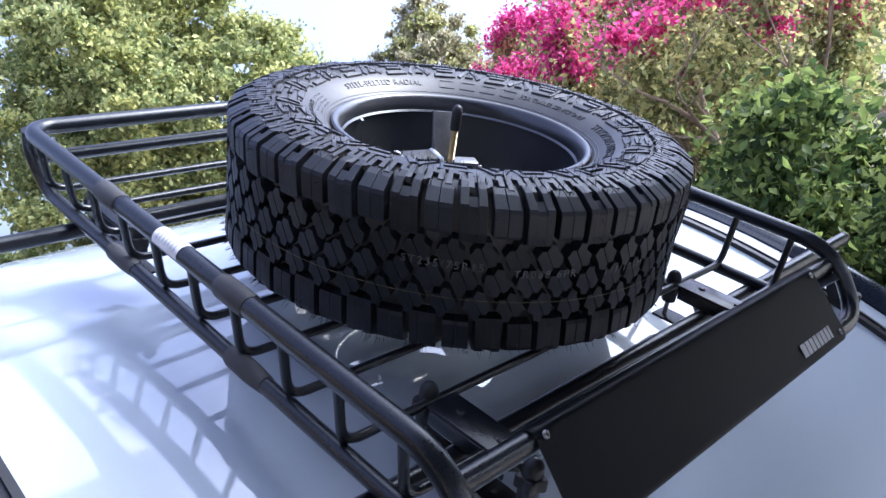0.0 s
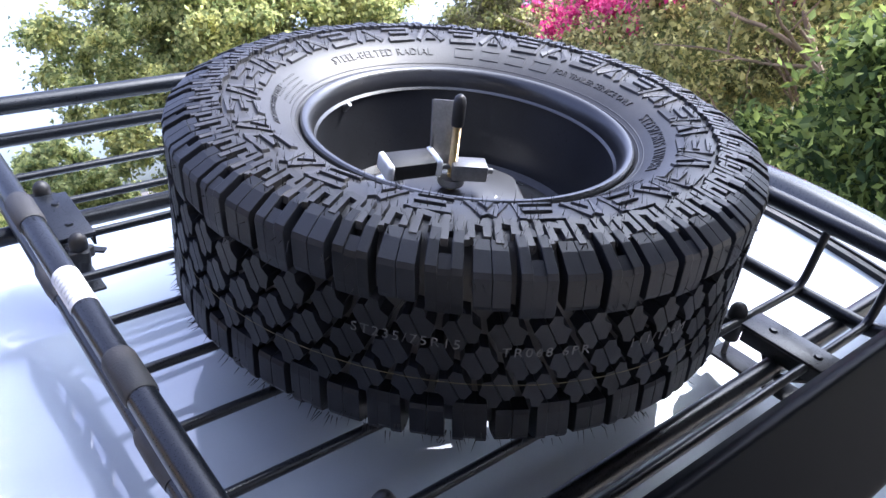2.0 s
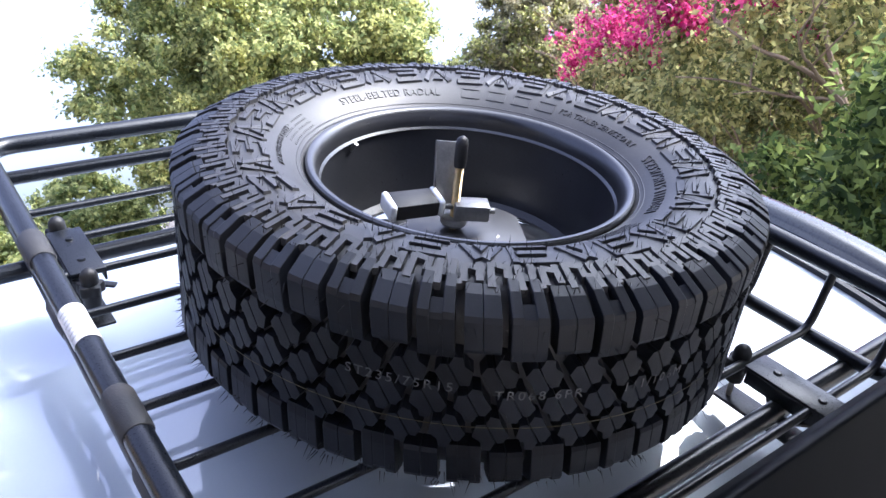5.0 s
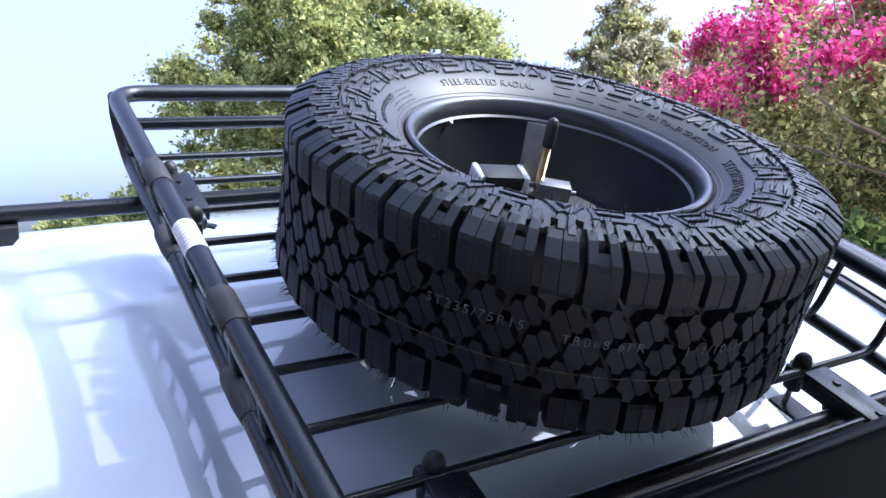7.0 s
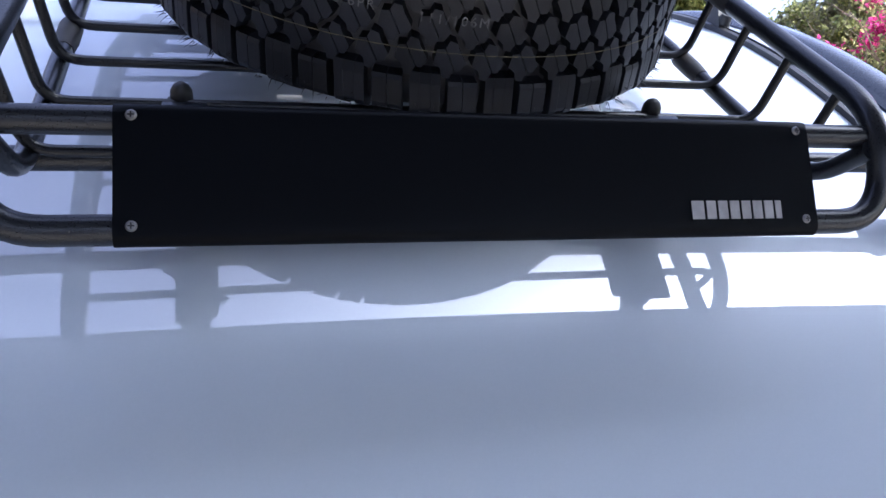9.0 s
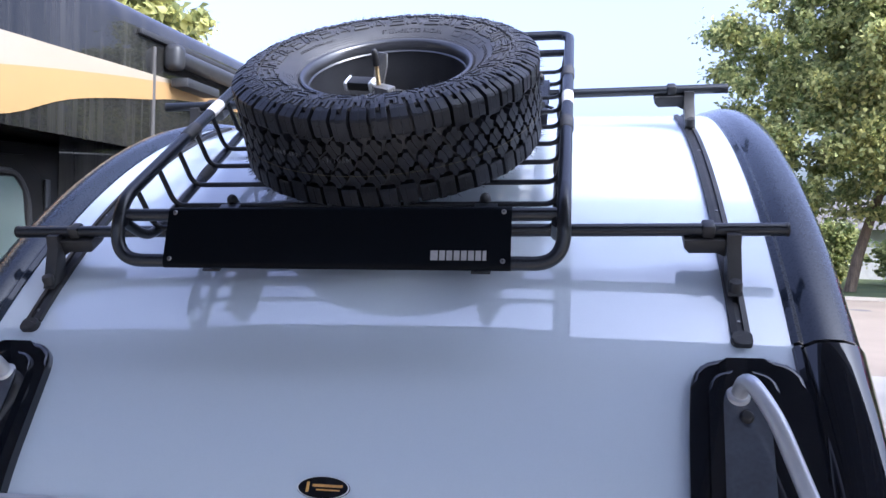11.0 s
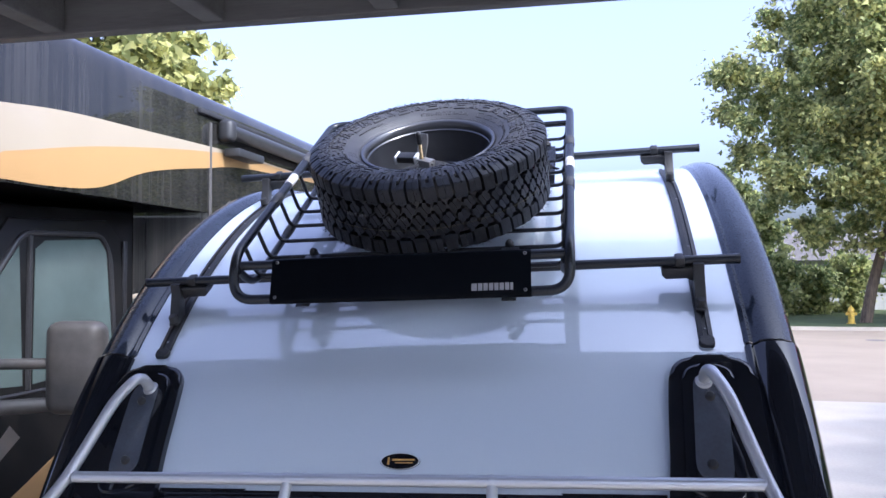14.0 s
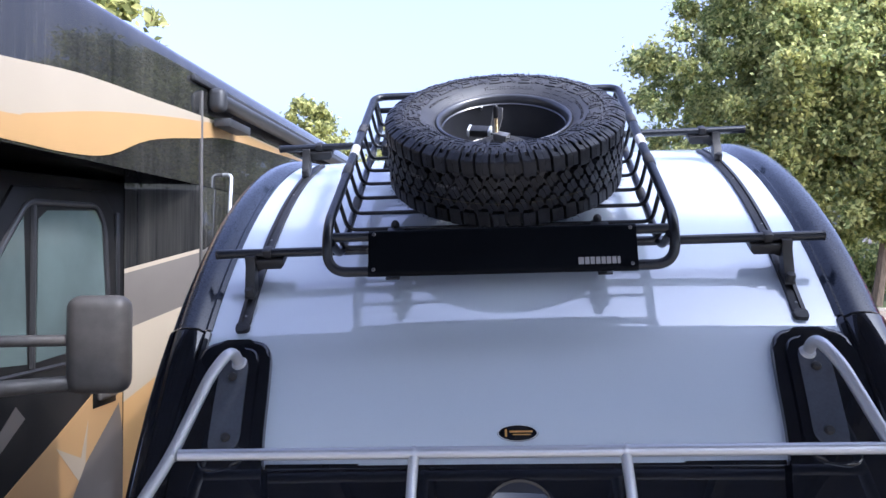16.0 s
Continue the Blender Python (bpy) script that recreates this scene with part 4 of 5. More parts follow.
    part("bumper", boxed(-0.038, -0.0285, -0.02, 0.02, -0.0125, 0.0125, 0.0045, m=lm, seg=3), M_WHITEP, lk, "white plastic bumper")
    part("bumper", boxed(0.0285, 0.038, -0.02, 0.02, -0.0125, 0.0125, 0.0045, m=lm, seg=3), M_WHITEP, lk, "white plastic bumper")
    sh = rounded([lm @ Vector(p) for p in ((0.03, -0.011, 0.0), (0.062, -0.011, -0.004), (0.062, 0.011, -0.004), (0.03, 0.011, 0.0))], 0.012, 6)
    part("shackle", tube(sh, 0.0035, 12), M_STEEL, lk)
    return h


# ---- the ground and street ----
def sheet(name, x0, x1, y0, y1, z0, z1, mat, label, category):
    return solid(name, boxed(x0, x1, y0, y1, z0, z1), mat, label, category, "structure", smooth=False)


def build_ground():
    bm = bmesh.new()
    bmesh.ops.create_grid(bm, x_segments=40, y_segments=40, size=900)
    solid("ground", bm, M_SOIL, "dry earth reaching to the horizon", "ground", "structure", Matrix.Translation((0, 0, -0.2)))
    sheet("driveway", -14, 16, -9, 11.9, -0.19, 0.0, M_CONCRETE, "pale concrete driveway slab", "driveway")
    sheet("road", -150, 150, 11.92, 29.2, -0.19, -0.05, M_ROAD, "pale sunlit asphalt street", "road")
    for k in range(24):
        x = -40 + k * 3.6
        sheet("kerb", x, x + 3.59, 29.21, 29.4, -0.19, 0.08, M_CONCRETE, "grey concrete kerb stone along the street", "kerb")
    sheet("lawn", -150, 150, 29.42, 60, -0.19, 0.06, M_GRASS, "mown green lawn behind the kerb", "lawn")
    bm = lathe([(0, 0.004), (0.3, 0.004), (0.33, 0.0)], 32, m=Matrix.Translation((9.2, 25.0, -0.05)))
    solid("manhole_cover", bm, M_ROOFT, "dark round manhole cover set in the street", "manhole cover")


def build_hydrant(x, y):
    h = thing("fire_hydrant", "yellow painted fire hydrant standing on the lawn strip", "hydrant", Matrix.Translation((x, y, 0.05)))
    part("barrel", lathe([(0, 0), (0.17, 0), (0.17, 0.04), (0.12, 0.05), (0.11, 0.46), (0.15, 0.47), (0.15, 0.51), (0.12, 0.52)], 24), M_HYDRANT, h)
    part("bonnet", lathe([(0.13, 0.51), (0.125, 0.58), (0.09, 0.66), (0.04, 0.7), (0.035, 0.74), (0, 0.75)], 24), M_HYDRANT, h)
    for s in (-1, 1):
        part("side_outlet", tube([(0, 0, 0.4), (s * 0.2, 0, 0.4)], 0.06, 14), M_HYDRANT, h)
    part("front_outlet", tube([(0, 0, 0.36), (0, -0.2, 0.36)], 0.075, 14), M_HYDRANT, h)


# ---- plants ----
def leaf_cloud(name, centres, radii, count, size, mat, parent, seed, label="", fold=0.25, up=0.35, long=1.7, shell=0.5):
    """Many folded leaves in clumps: each a pair of triangles along a midrib."""
    g = np.random.default_rng(seed)
    c = np.asarray(centres, float)
    r = np.asarray(radii, float)
    pick = g.choice(len(c), count, p=r ** 2 / (r ** 2).sum())
    d = g.normal(size=(count, 3))
    d /= np.linalg.norm(d, axis=1, keepdims=True)
    rad = r[pick] * (np.abs(g.normal(size=count)) * 0.55 + shell * 0.5)
    p = c[pick] + d * rad[:, None] * np.array([1, 1, 0.8])
    ax = d * 0.7 + g.normal(size=(count, 3)) * 0.7 + np.array([0, 0, -0.15])
    ax /= np.linalg.norm(ax, axis=1, keepdims=True)
    nr = g.normal(size=(count, 3)) * 0.8 + d * 0.5 + np.array([0, 0, up])
    side = np.cross(ax, nr)
    side /= np.linalg.norm(side, axis=1, keepdims=True) + 1e-9
    nrm = np.cross(side, ax)
    s = (size * (0.6 + 0.8 * g.random(count)))[:, None]
    v = np.empty((count, 4, 3))
    v[:, 0] = p - ax * s * long / 2
    v[:, 1] = p + side * s / 2 + nrm * s * fold
    v[:, 2] = p + ax * s * long / 2
    v[:, 3] = p - side * s / 2 + nrm * s * fold
    me = bpy.data.meshes.new(name)
    me.vertices.add(count * 4)
    me.vertices.foreach_set("co", v.ravel())
    base = np.arange(count)[:, None] * 4
    tri = np.concatenate([base + np.array([0, 1, 2]), base + np.array([0, 2, 3])], 1).ravel()
    me.loops.add(count * 6)
    me.loops.foreach_set("vertex_index", tri.astype(np.int32))
    me.polygons.add(count * 2)
    me.polygons.foreach_set("loop_start", np.arange(count * 2, dtype=np.int32) * 3)
    me.update(calc_edges=True)
    me.materials.append(mat)
    ob = new(name, me)
    ob.parent = parent
    return tagged(ob, label)


def grow(rnd, base, top, spread, forks, thick, levels=3, droop=0.0):
    """Limbs as (points, radii), and the tips where leaves sit."""
    limbs, tips = [], []

    def limb(p, d, length, r, level):
        pts, rad = [p.copy()], [r]
        n = 5
        for i in range(n):
            d = (d + Vector((rnd.uniform(-1, 1), rnd.uniform(-1, 1), rnd.uniform(-0.5, 0.6) - droop * level)) * 0.22).normalized()
            p = p + d * length / n
            pts.append(p.copy())
            rad.append(max(0.006, r * (1 - 0.55 * (i + 1) / n)))
        limbs.append((pts, rad))
        if level >= levels:
            tips.extend(pts[2:])
            return
        for k in range(forks):
            at = pts[rnd.randint(2, n)]
            a = rnd.uniform(0, 2 * math.pi)
            o = Vector((math.cos(a), math.sin(a), rnd.uniform(-0.1, 0.7))) * spread
            limb(at, (d + o).normalized(), length * rnd.uniform(0.55, 0.8), r * 0.5, level + 1)
        if level >= 1:
            tips.extend(pts[-2:])

    limb(Vector(base), Vector((rnd.uniform(-0.1, 0.1), rnd.uniform(-0.1, 0.1), 1)), top, thick, 0)
    return limbs, tips


def build_tree(x, y, height, width, leaf, label, seed, leaves=22000, size=0.26, clear=0.25, bark=M_BARK, trunk_r=0.24, flat=1.0, clumps=300, category="tree", leaf2=None, rmul=1.0):
    rnd = random.Random(seed)
    t = thing("tree", label, category, Matrix.Translation((x, y, 0.0)))
    limbs, tips = grow(rnd, (0, 0, 0), height * 0.42, 0.95, 4, trunk_r, 2)
    bm = bmesh.new()
    for pts, rad in limbs:
        tube(pts, 0.1, 7, bm=bm, taper=rad)
    part("trunk", bm, bark, t)
    cs, rs = [], []
    mid, hh = height * (1 + clear) / 2, height * (1 - clear) / 2
    for i in range(clumps):
        while True:
            u = Vector((rnd.uniform(-1, 1), rnd.uniform(-1, 1), rnd.uniform(-1, 1)))
            if 0.3 < u.length < 1.0:
                break
        w = width / 2 * (1.0 - 0.35 * max(0.0, u.z)) * (0.85 + 0.3 * rnd.random())
        cs.append((u.x * w, u.y * w, mid + u.z * hh * flat))
        rs.append(rnd.uniform(0.04, 0.11) * width * 0.75 * rmul)
    for p in tips:
        cs.append(tuple(p))
        rs.append(rnd.uniform(0.05, 0.09) * width)
    leaf_cloud("crown", cs, rs, leaves, size, leaf, t, seed, shell=0.35)
    if leaf2:
        leaf_cloud("crown", [c for c in cs[::3]], [r * 1.08 for r in rs[::3]], leaves // 3, size, leaf2, t, seed + 1, shell=0.7)
    return t


def build_myrtle(x, y, height, width, seed):
    rnd = random.Random(seed)
    t = thing("crape_myrtle", "crape myrtle with several smooth trunks and magenta blossom", "tree", Matrix.Translation((x, y, 0.0)))
    bm = bmesh.new()
    tips = []
    for k in range(5):
        a = 2 * math.pi * k / 5 + 0.4
        limbs, tt = grow(rnd, (0.25 * math.cos(a), 0.25 * math.sin(a), 0), height * 0.52, 0.8, 3, 0.085, 3)
        tips += tt
        for pts, rad in limbs:
            for q in range(len(pts)):
                h = pts[q].z / height
                pts[q] = pts[q] + Vector((math.cos(a), math.sin(a), 0)) * h * width * 0.3
            tube(pts, 0.1, 7, bm=bm, taper=rad)
    part("trunk", bm, M_SMOOTHBARK, t)
    cs = [tuple(p) for p in tips]
    leaf_cloud("crown", cs, [rnd.uniform(0.22, 0.5) for _ in cs], 72000, 0.044, M_LEAF_M, t, seed, shell=0.2)
    outer = sorted(tips, key=lambda p: -(p.z + 0.6 * math.hypot(p.x, p.y)))[: len(tips) // 3]
    fl = [(p.x + rnd.uniform(-0.1, 0.1), p.y + rnd.uniform(-0.1, 0.1), p.z + 0.3) for p in outer if rnd.random() < 0.75]
    leaf_cloud("blossom", fl, [rnd.uniform(0.14, 0.3) for _ in fl], 30000, 0.045, M_PETAL, t, seed + 3, "magenta blossom clusters", shell=0.15, long=1.2)
    return t


def build_shrub(x, y, height, width, leaf, label, seed, leaves=9000, size=0.1, long=2.0):
    rnd = random.Random(seed)
    t = thing("shrub", label, "shrub", Matrix.Translation((x, y, 0.0)))
    bm = bmesh.new()
    cs, rs = [], []
    for k in range(9):
        a = rnd.uniform(0, 2 * math.pi)
        p = [Vector((0.1 * math.cos(a), 0.1 * math.sin(a), 0))]
        q = Vector((math.cos(a) * width * 0.4 * rnd.random(), math.sin(a) * width * 0.4 * rnd.random(), height * rnd.uniform(0.6, 0.95)))
        for i in range(1, 7):
            f = i / 6
            p.append(p[0].lerp(q, f) + Vector((rnd.uniform(-1, 1), rnd.uniform(-1, 1), 0)) * 0.06 * width)
        tube(p, 0.03, 6, bm=bm, taper=[0.035 * (1 - 0.8 * i / 6) for i in range(7)])
        for v in p[1:]:
            cs.append(tuple(v))
            rs.append(rnd.uniform(0.1, 0.22) * width)
    for k in range(26):
        a, h = rnd.uniform(0, 2 * math.pi), rnd.random()
        w = width / 2 * math.sin(math.pi * (0.15 + 0.75 * h)) * rnd.uniform(0.6, 1.05)
        cs.append((math.cos(a) * w, math.sin(a) * w, height * (0.08 + 0.9 * h)))
        rs.append(rnd.uniform(0.08, 0.17) * width)
    part("stem", bm, M_BARK, t)
    leaf_cloud("foliage", cs, rs, leaves, size, leaf, t, seed, shell=0.3, long=long)
    return t


# ---- the motorhome alongside ----
RVX = -1.7


def side_panel(outline, x0, x1, bevel=0.0):
    """An outline of (y, z) pairs on the motorhome's side, from x0 to x1."""
    turn = Matrix(((0, 0, 1, 0), (1, 0, 0, 0), (0, 1, 0, 0), (0, 0, 0, 1)))
    return prism(outline, x0, x1, bevel, m=turn)


def curve_pts(pts, n=8):
    """A smooth line of (y, z) through the given ones."""
    out = []
    for i in range(len(pts) - 1):
        p0, p1, p2, p3 = pts[max(i - 1, 0)], pts[i], pts[i + 1], pts[min(i + 2, len(pts) - 1)]
        for k in range(n):
            t = k / n
            out.append(tuple(0.5 * ((2 * b) + (c - a) * t + (2 * a - 5 * b + 4 * c - d) * t * t + (3 * b - a - 3 * c + d) * t ** 3) for a, b, c, d in zip(p0, p1, p2, p3)))
    out.append(pts[-1])
    return out


def build_motorhome():
    rv = thing("motorhome", "charcoal, cream and tan motorhome parked close beside the camper", "motorhome", Matrix.Translation((0, 0, 0)))
    back = 8.6
    # upper body with rounded roof edge
    sec = [(RVX - 2.3, 2.5), (RVX, 2.5), (RVX, 3.09), (RVX - 0.015, 3.15), (RVX - 0.06, 3.195), (RVX - 0.13, 3.217), (RVX - 1.15, 3.26), (RVX - 2.17, 3.217), (RVX - 2.3, 3.09)]
    bm = bmesh.new()
    rows = []
    for y, dz, dx in ((-0.95, -0.5, 0.25), (-0.85, -0.28, 0.12), (-0.6, -0.1, 0.03), (-0.2, 0.0, 0.0), (back, 0.0, 0.0)):
        rows.append([bm.verts.new((x + (dx if x < RVX - 1.15 else -dx), y, z + (dz if z > 2.6 else 0.0))) for x, z in sec])
    for p, q in zip(rows, rows[1:]):
        for i in range(len(sec)):
            bm.faces.new((p[i], p[(i + 1) % len(sec)], q[(i + 1) % len(sec)], q[i]))
    bm.faces.new(rows[0][::-1])
    bm.faces.new(rows[-1])
    bmesh.ops.recalc_face_normals(bm, faces=bm.faces[:])
    part("upper_body", bm, M_RVDARK, rv, "charcoal upper body with overcab")
    part("lower_body", boxed(RVX - 2.3, RVX - 0.004, 2.12, back, 0.45, 2.51, 0.02), M_RVDARK, rv, "charcoal lower body")
    # painted bands
    top = curve_pts([(-0.6, 2.69), (0.39, 2.79), (0.88, 2.841), (1.49, 2.865), (2.06, 2.886), (2.69, 2.9), (4.6, 2.9)])
    mid = curve_pts([(-0.6, 2.56), (0.39, 2.6), (0.56, 2.625), (1.14, 2.733), (2.06, 2.851), (2.69, 2.888), (4.6, 2.895)])
    low = curve_pts([(-0.6, 2.505), (0.39, 2.51), (0.8, 2.512), (1.12, 2.545), (1.49, 2.66), (2.06, 2.753), (2.69, 2.825), (4.6, 2.89)])
    for a, b, mat, nm in ((top, mid, M_RVCREAM, "cream_band"), (mid, low, M_RVTAN, "tan_band")):
        bm = bmesh.new()
        hi, lo = [bm.verts.new((RVX + 0.004, y, z)) for y, z in a], None
        n = len(a)
        b2 = [b[min(len(b) - 1, round(i * (len(b) - 1) / (n - 1)))] for i in range(n)]
        lo = [bm.verts.new((RVX + 0.004, y, z)) for y, z in b2]
        hb, lb = [bm.verts.new((RVX - 0.002, v.co.y, v.co.z)) for v in hi], [bm.verts.new((RVX - 0.002, v.co.y, v.co.z)) for v in lo]
        for i in range(n - 1):
            bm.faces.new((hi[i], hi[i + 1], lo[i + 1], lo[i]))
            bm.faces.new((hi[i], hb[i], hb[i + 1], hi[i + 1]))
            bm.faces.new((lo[i], lo[i + 1], lb[i + 1], lb[i]))
        bmesh.ops.recalc_face_normals(bm, faces=bm.faces[:])
        part(nm, bm, mat, rv)
    part("lower_tan_band", side_panel([(2.13, 1.55), (2.13, 1.05), (3.5, 2.1), (5.2, 2.35), (5.2, 2.45), (3.4, 2.3)], RVX - 0.006, RVX, 0), M_RVCREAM, rv, smooth=False)
    part("lower_grey_band", side_panel([(2.13, 2.12), (2.13, 1.6), (3.3, 2.3), (3.2, 2.42)], RVX - 0.006, RVX + 0.001, 0), M_RVGREY, rv, smooth=False)
    # corner trim and awning
    part("corner_trim", boxed(RVX - 0.002, RVX + 0.01, 2.118, 2.138, 0.6, 3.03, 0.003), M_RVPLAST, rv)
    aw = part("awning", tube([(RVX + 0.062, 2.22, 3.0), (RVX + 0.062, 7.2, 3.0)], 0.042, 20), M_DKGREY, rv, "rolled grey awning in its case")
    part("awning_end", boxed(RVX + 0.008, RVX + 0.105, 2.19, 2.28, 2.93, 3.065, 0.034, seg=4), M_DKGREY, aw)
    part("awning_rail", boxed(RVX, RVX + 0.025, 1.98, 7.2, 3.06, 3.09, 0.006), M_DKGREY, aw)
    part("awning_bracket", boxed(RVX + 0.02, RVX + 0.12, 2.26, 2.62, 2.85, 2.9, 0.008), M_DKGREY, aw)
    part("grab_handle", tube(rounded([(RVX, 2.47, 2.59), (RVX + 0.06, 2.45, 2.59), (RVX + 0.06, 2.38, 2.0), (RVX, 2.4, 2.0)], 0.04, 6), 0.012, 10), M_GALV, rv)
    # cab under the overhang
    cx = RVX - 0.26
    part("cab", side_panel([(-1.3, 0.5), (-1.3, 1.25), (-0.45, 1.45), (0.35, 2.44), (2.11, 2.5), (2.11, 0.5)], cx - 1.9, cx, 0.03), M_RVCAB, rv, "charcoal van cab")
    door = part("cab_door", side_panel([(0.1, 0.62), (0.1, 1.62), (0.3, 1.72), (0.84, 2.39), (1.52, 2.42), (1.63, 2.33), (1.72, 1.6), (1.75, 0.62)], cx - 0.02, cx + 0.014, 0.008), M_RVCAB, rv, "charcoal cab door with tan swoosh")
    part("door_window", side_panel([(0.99, 1.66), (1.0, 2.26), (1.06, 2.3), (1.45, 2.32), (1.51, 2.26), (1.575, 1.69)], cx + 0.004, cx + 0.017), M_RVWIN, door, "door glass with a greenish reflection put into its colour")
    part("quarter_window", side_panel([(0.42, 1.7), (0.9, 2.27), (0.93, 1.66)], cx + 0.004, cx + 0.017), M_RVWIN, door)
    part("window_trim", tube([(cx + 0.016, 0.96, 1.64), (cx + 0.016, 0.965, 2.32)], 0.014, 8), M_DKGREY, door)
    part("window_trim", tube(rounded([(cx + 0.014, 1.6, 1.62), (cx + 0.014, 1.545, 2.24), (cx + 0.014, 1.47, 2.345), (cx + 0.014, 0.92, 2.33), (cx + 0.014, 0.38, 1.68)], 0.06, 5), 0.014, 8), M_DKGREY, door)
    part("belt_line", tube([(cx + 0.012, 0.3, 1.63), (cx + 0.012, 1.66, 1.62)], 0.01, 6), M_DKGREY, door)
    handle = part("door_handle", boxed(cx + 0.022, cx + 0.05, 1.46, 1.63, 1.41, 1.455, 0.014, seg=3), M_RVPLAST, door)
    part("handle_recess", boxed(cx + 0.012, cx + 0.02, 1.44, 1.66, 1.375, 1.47, 0.004), M_RVCAB, handle)
    part("tan_swoosh", side_panel([(0.3, 0.8), (0.789, 1.157), (1.166, 1.321), (1.526, 1.488), (1.725, 1.53), (1.735, 0.66), (0.3, 0.66)], cx + 0.012, cx + 0.0165), M_RVTAN, door, smooth=False)
    part("grey_swoosh", side_panel([(1.0, 0.66), (1.377, 1.131), (1.69, 1.36), (1.735, 1.2), (1.735, 0.66)], cx + 0.013, cx + 0.0172), M_RVGREY, door, smooth=False)
    part("cream_swoosh", side_panel([(1.141, 1.261), (1.324, 1.067), (1.377, 1.131), (1.40, 1.33), (1.34, 1.17)], cx + 0.014, cx + 0.018), M_RVCREAM, door, smooth=False)
    part("brown_swoosh", side_panel([(0.62, 1.3), (0.86, 1.5), (0.92, 1.44), (0.74, 1.32)], cx + 0.013, cx + 0.0165), M_RVGREY, door, smooth=False)
    part("door_pillar", boxed(cx + 0.004, cx + 0.02, 1.655, 1.69, 1.75, 2.32, 0.005), M_PLASTIC, rv)
    # slanting panel from the cab out to the body, with its painted bands
    def flare(name, rows, mat, lift):
        bm = bmesh.new()
        q = Vector((0.35, -0.26, 0)).normalized() * lift
        near = [Vector((cx + 0.004, 1.76, z)) for z in rows[:2]]
        far = [Vector((RVX - 0.002, 2.112, z)) for z in rows[2:]]
        out = [bm.verts.new(p + q) for p in (near[0], far[0], far[1], near[1])]
        inn = [bm.verts.new(p - q * 0.2 - Vector((0.004, -0.003, 0))) for p in (near[0], far[0], far[1], near[1])]
        bm.faces.new(out)
        for i in range(4):
            bm.faces.new((out[i], inn[i], inn[(i + 1) % 4], out[(i + 1) % 4]))
        bmesh.ops.recalc_face_normals(bm, faces=bm.faces[:])
        return part(name, bm, mat, rv, smooth=False)
    flare("flare_panel", (2.5, 0.6, 2.5, 0.6), M_RVDARK, 0.001)
    flare("cream_line", (2.035, 2.012, 2.142, 2.122), M_RVCREAM, 0.005)
    flare("grey_band", (2.012, 1.72, 2.122, 1.86), M_RVGREY, 0.004)
    flare("cream_panel", (1.72, 1.35, 1.86, 1.62), M_RVCREAM, 0.005)
    flare("tan_panel", (1.35, 0.62, 1.62, 0.62), M_RVTAN, 0.004)
    # door mirror on its arms
    mir = part("mirror", boxed(-0.115, 0.115, -0.06, 0.06, -0.17, 0.2, 0.05, m=Matrix.Translation((-1.52, 0.72, 1.76)) @ Matrix.Rotation(radians(10), 4, "Z"), seg=4), M_RVPLAST, rv, "grey door mirror housing")
    part("mirror_arm", tube([(-1.58, 0.72, 1.79), (cx, 0.5, 1.80)], 0.022, 10), M_RVPLAST, mir)
    part("mirror_arm", tube([(-1.58, 0.72, 1.63), (cx, 0.42, 1.63)], 0.03, 10), M_RVPLAST, mir)
    for y in (0.1 - 1.0, 6.5):
        w = part("wheel", lathe([(0.2, 0.1), (0.34, 0.12), (0.37, 0.06), (0.37, -0.1), (0, -0.1)], 32, m=Matrix.Translation((RVX - 0.2, y, 0.37)) @ Matrix.Rotation(radians(90), 4, "Y")), M_RUBBER, rv)
        part("wheel_rim", lathe([(0.0, 0.05), (0.12, 0.06), (0.2, 0.1), (0.21, 0.11)], 24, m=Matrix.Translation((RVX - 0.2, y, 0.37)) @ Matrix.Rotation(radians(90), 4, "Y")), M_GALV, w)
    return rv


# ---- the carport edge over the camera ----
EAVE_Y, EAVE_Z = -0.21, 2.778


def build_carport():
    solid("carport_roof", boxed(-9, 9, -2.5, EAVE_Y - 0.04, EAVE_Z + 0.105, EAVE_Z + 0.36), M_SOFFIT, "dark board soffit of the carport roof", "roof", "structure", smooth=False)
    solid("eave_fascia", boxed(-9, 9, EAVE_Y - 0.04, EAVE_Y, EAVE_Z, EAVE_Z + 0.14, 0.004), M_WOOD, "grey painted timber fascia board", "fascia", "structure", smooth=False)
    # Added out of view: its top edge places the roof's shadow on the tyre.
    solid("unseen_roof_edge", boxed(-9, 9, EAVE_Y - 0.04, EAVE_Y, EAVE_Z + 0.144, EAVE_Z + 0.372, 0.004), M_WOOD, "unseen roof edge board added above the fascia to set the shadow line", "fascia", "structure", smooth=False)
    for k in range(38):
        x = -8.61 + k * 0.4545
        solid("rafter", boxed(x - 0.03, x + 0.03, -2.48, EAVE_Y - 0.042, EAVE_Z + 0.005, EAVE_Z + 0.105, 0.004), M_WOOD, "grey painted timber rafter under the carport roof", "rafter", smooth=False, group="carport rafters")
    # Unseen wall added behind the camera to keep sunlit ground from brightening the nose.
    solid("unseen_wall", boxed(-9, 9, -7.2, -7.0, 0, 3.4), M_WALL, "unseen pale stucco wall added to hold back bounced light", "wall", "structure", smooth=False)
    for x in (-8.9, 8.75):
        solid("carport_post", boxed(x, x + 0.14, -0.42, -0.28, 0, EAVE_Z, 0.006), M_WOOD, "grey painted timber carport post", "post", smooth=False)


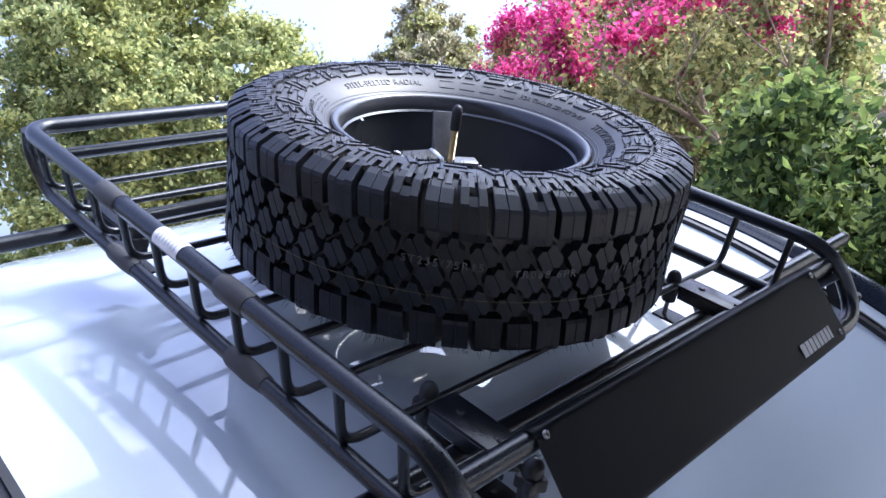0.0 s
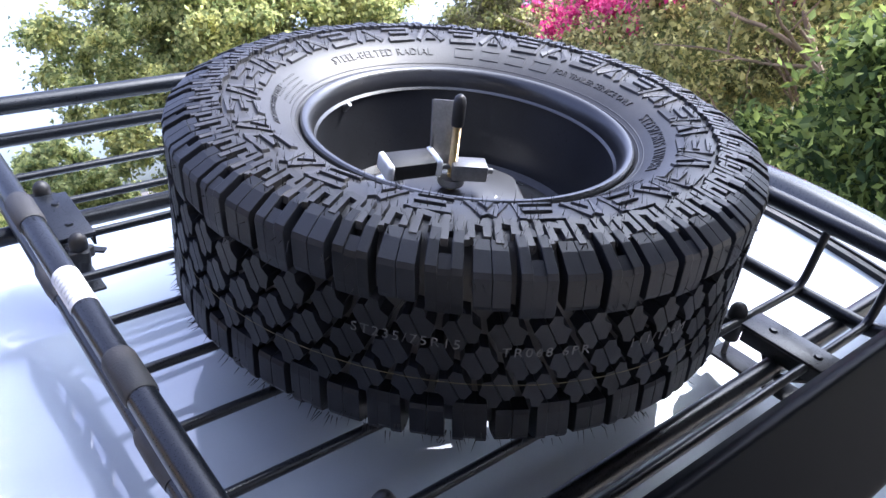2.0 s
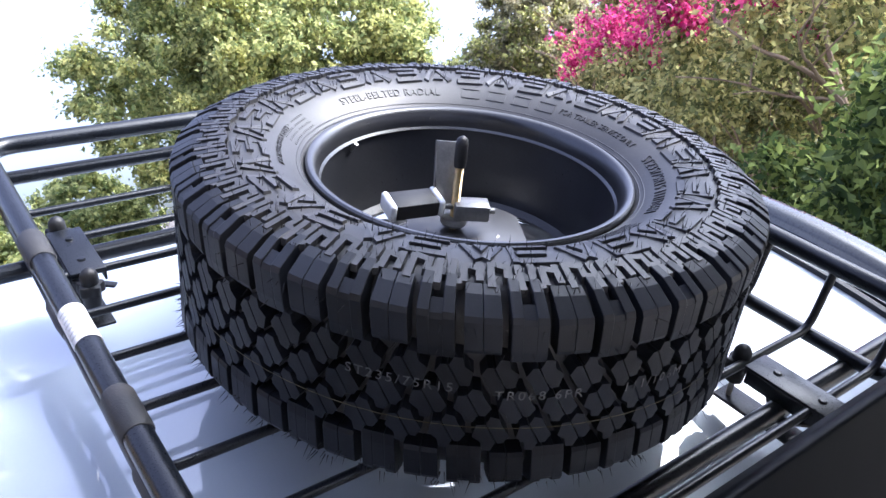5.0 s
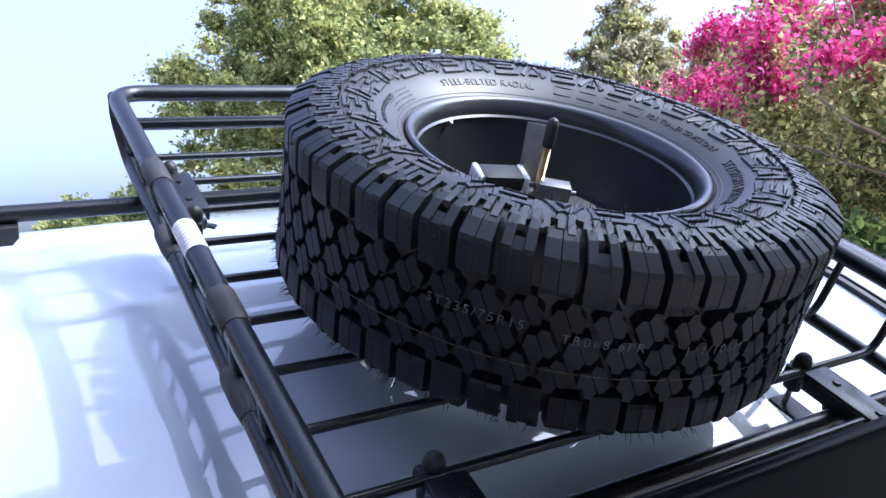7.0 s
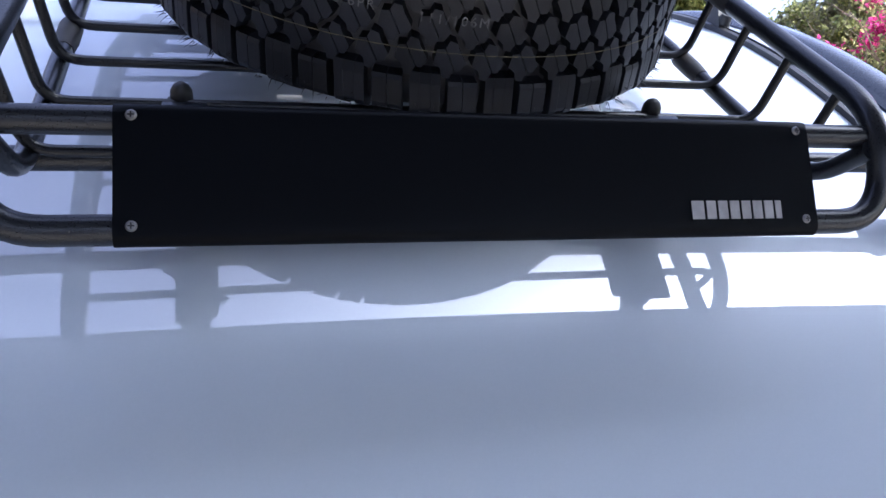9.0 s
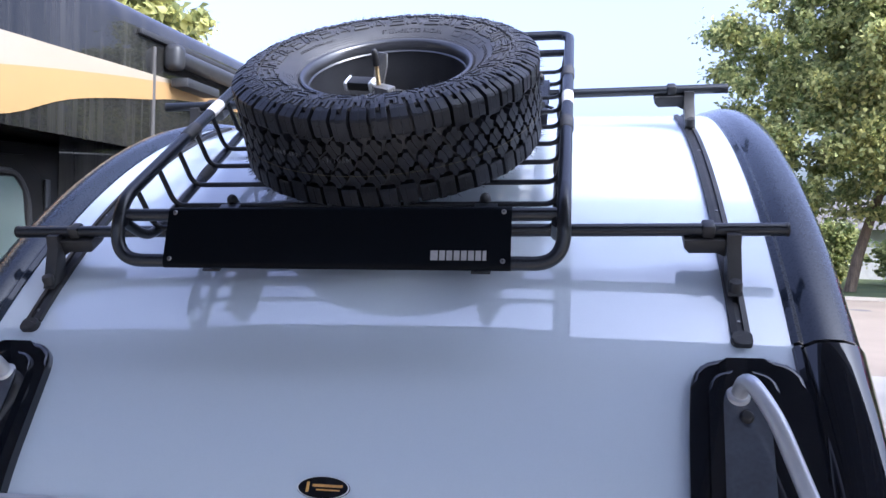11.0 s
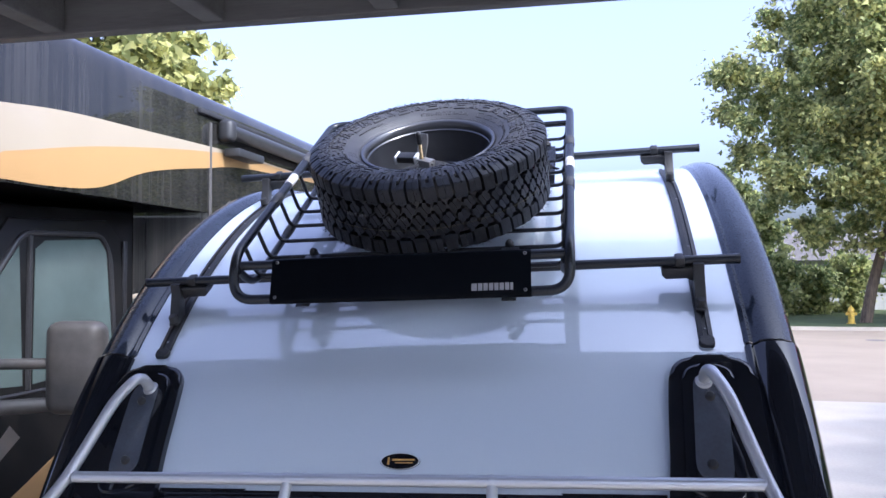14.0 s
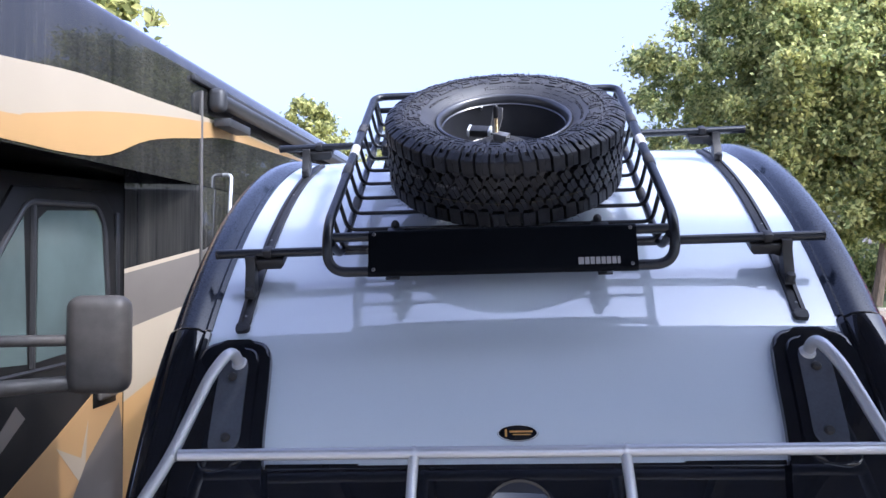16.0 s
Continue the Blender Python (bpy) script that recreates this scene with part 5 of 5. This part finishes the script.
def build_house(x, y, w, d, h):
    ho = thing("house", "single-storey grey house behind the street trees", "house", Matrix.Translation((x, y, 0.05)))
    wall = part("wall", boxed(-w / 2, w / 2, 0, d, 0, h), M_WALL, ho, smooth=False)
    bm = bmesh.new()
    vs = [bm.verts.new(p) for p in ((-w / 2 - 0.6, -0.6, h), (w / 2 + 0.6, -0.6, h), (w / 2 + 0.6, d + 0.6, h), (-w / 2 - 0.6, d + 0.6, h), (-w / 2 + d / 2, d / 2, h + 1.8), (w / 2 - d / 2, d / 2, h + 1.8))]
    for f in ((0, 1, 5, 4), (1, 2, 5), (2, 3, 4, 5), (3, 0, 4), (3, 2, 1, 0)):
        bm.faces.new([vs[i] for i in f])
    part("roof", bm, M_ROOFT, ho, smooth=False)
    for k in range(4):
        u = -w / 2 + w * (k + 0.5) / 4
        win = part("window", boxed(u - 0.8, u + 0.8, -0.04, 0.02, 0.9, 2.1), M_WHITEP, ho, smooth=False)
        for q in (-1, 1):
            part("pane", boxed(u + q * 0.4 - 0.36, u + q * 0.4 + 0.36, -0.05, -0.03, 0.97, 2.03), M_RVWIN, win, smooth=False)


# ---- assembly ----
build_ground()
build_carport()
build_camper()
build_tube_frame()
for _y, _z in BARS:
    build_crossbar(_y, _z)
build_basket()
build_wheel()
build_hold_down()
build_motorhome()
build_house(12.5, 44, 18, 8, 2.7)
build_house(-14, 48, 16, 8, 2.7)
build_hydrant(10.4, 31.6)
GREEN = "broad green street tree with a full leafy crown"
build_tree(11.2, 32.5, 17.5, 10.5, M_LEAF, GREEN, 11, 95000, 0.135, 0.13, leaf2=M_LEAF_Y)
build_tree(14.8, 30.5, 16, 10.5, M_LEAF, GREEN, 12, 95000, 0.135, 0.16, leaf2=M_LEAF_Y)
build_tree(23.5, 34.0, 10.0, 9.0, M_LEAF, GREEN, 13, 60000, 0.15, 0.12)
build_tree(29.5, 31.0, 15.5, 8.0, M_LEAF_B, "tall yellowing tree with thin olive leaves", 14, 60000, 0.15, 0.15, leaf2=M_LEAF_Y)
build_tree(30.0, 22.0, 7.5, 9.0, M_LEAF, GREEN, 15, 50000, 0.15, 0.1)
build_tree(28.0, 12.0, 9.5, 9.0, M_LEAF_B, "tall yellowing tree with thin olive leaves", 16, 50000, 0.14, 0.1)
build_tree(2.2, 33.0, 5.6, 5.0, M_LEAF, GREEN, 23, 26000, 0.13, 0.05)
build_tree(6.6, 41.0, 7.5, 7.0, M_LEAF, GREEN, 20, 40000, 0.16, 0.05)
build_tree(-11.0, 40.0, 10.6, 6.0, M_LEAF_Y, "slim pale green tree far beyond the street", 17, 26000, 0.17, 0.2)
build_tree(-6.0, 42.0, 10.0, 4.0, M_LEAF_Y, "slim pale green tree far beyond the street", 18, 16000, 0.17, 0.2)
build_tree(-7.2, 9.5, 7.6, 4.0, M_LEAF_Y, "leafy yellow-green tree behind the motorhome", 19, 30000, 0.11, 0.3, trunk_r=0.16)
build_myrtle(8.2, 4.6, 4.6, 4.2, 21)
build_myrtle(9.6, 7.2, 5.0, 4.4, 22)
build_shrub(5.6, 1.9, 2.9, 2.6, M_LEAF_S, "dense broad-leaved evergreen shrub", 31, 26000, 0.05)
build_shrub(6.6, 3.4, 2.7, 2.4, M_LEAF_S, "dense broad-leaved evergreen shrub", 32, 22000, 0.05)
build_shrub(4.9, 0.2, 3.2, 2.6, M_LEAF_S, "dense broad-leaved evergreen shrub", 33, 26000, 0.05)
for _k in range(14):
    build_shrub(2.5 + _k * 2.1, 37.5 + (_k % 3) * 1.6, 2.4 + 0.6 * (_k % 2), 3.0, M_LEAF, "clipped green garden shrub behind the lawn", 41 + _k, 3500, 0.16, 1.5)
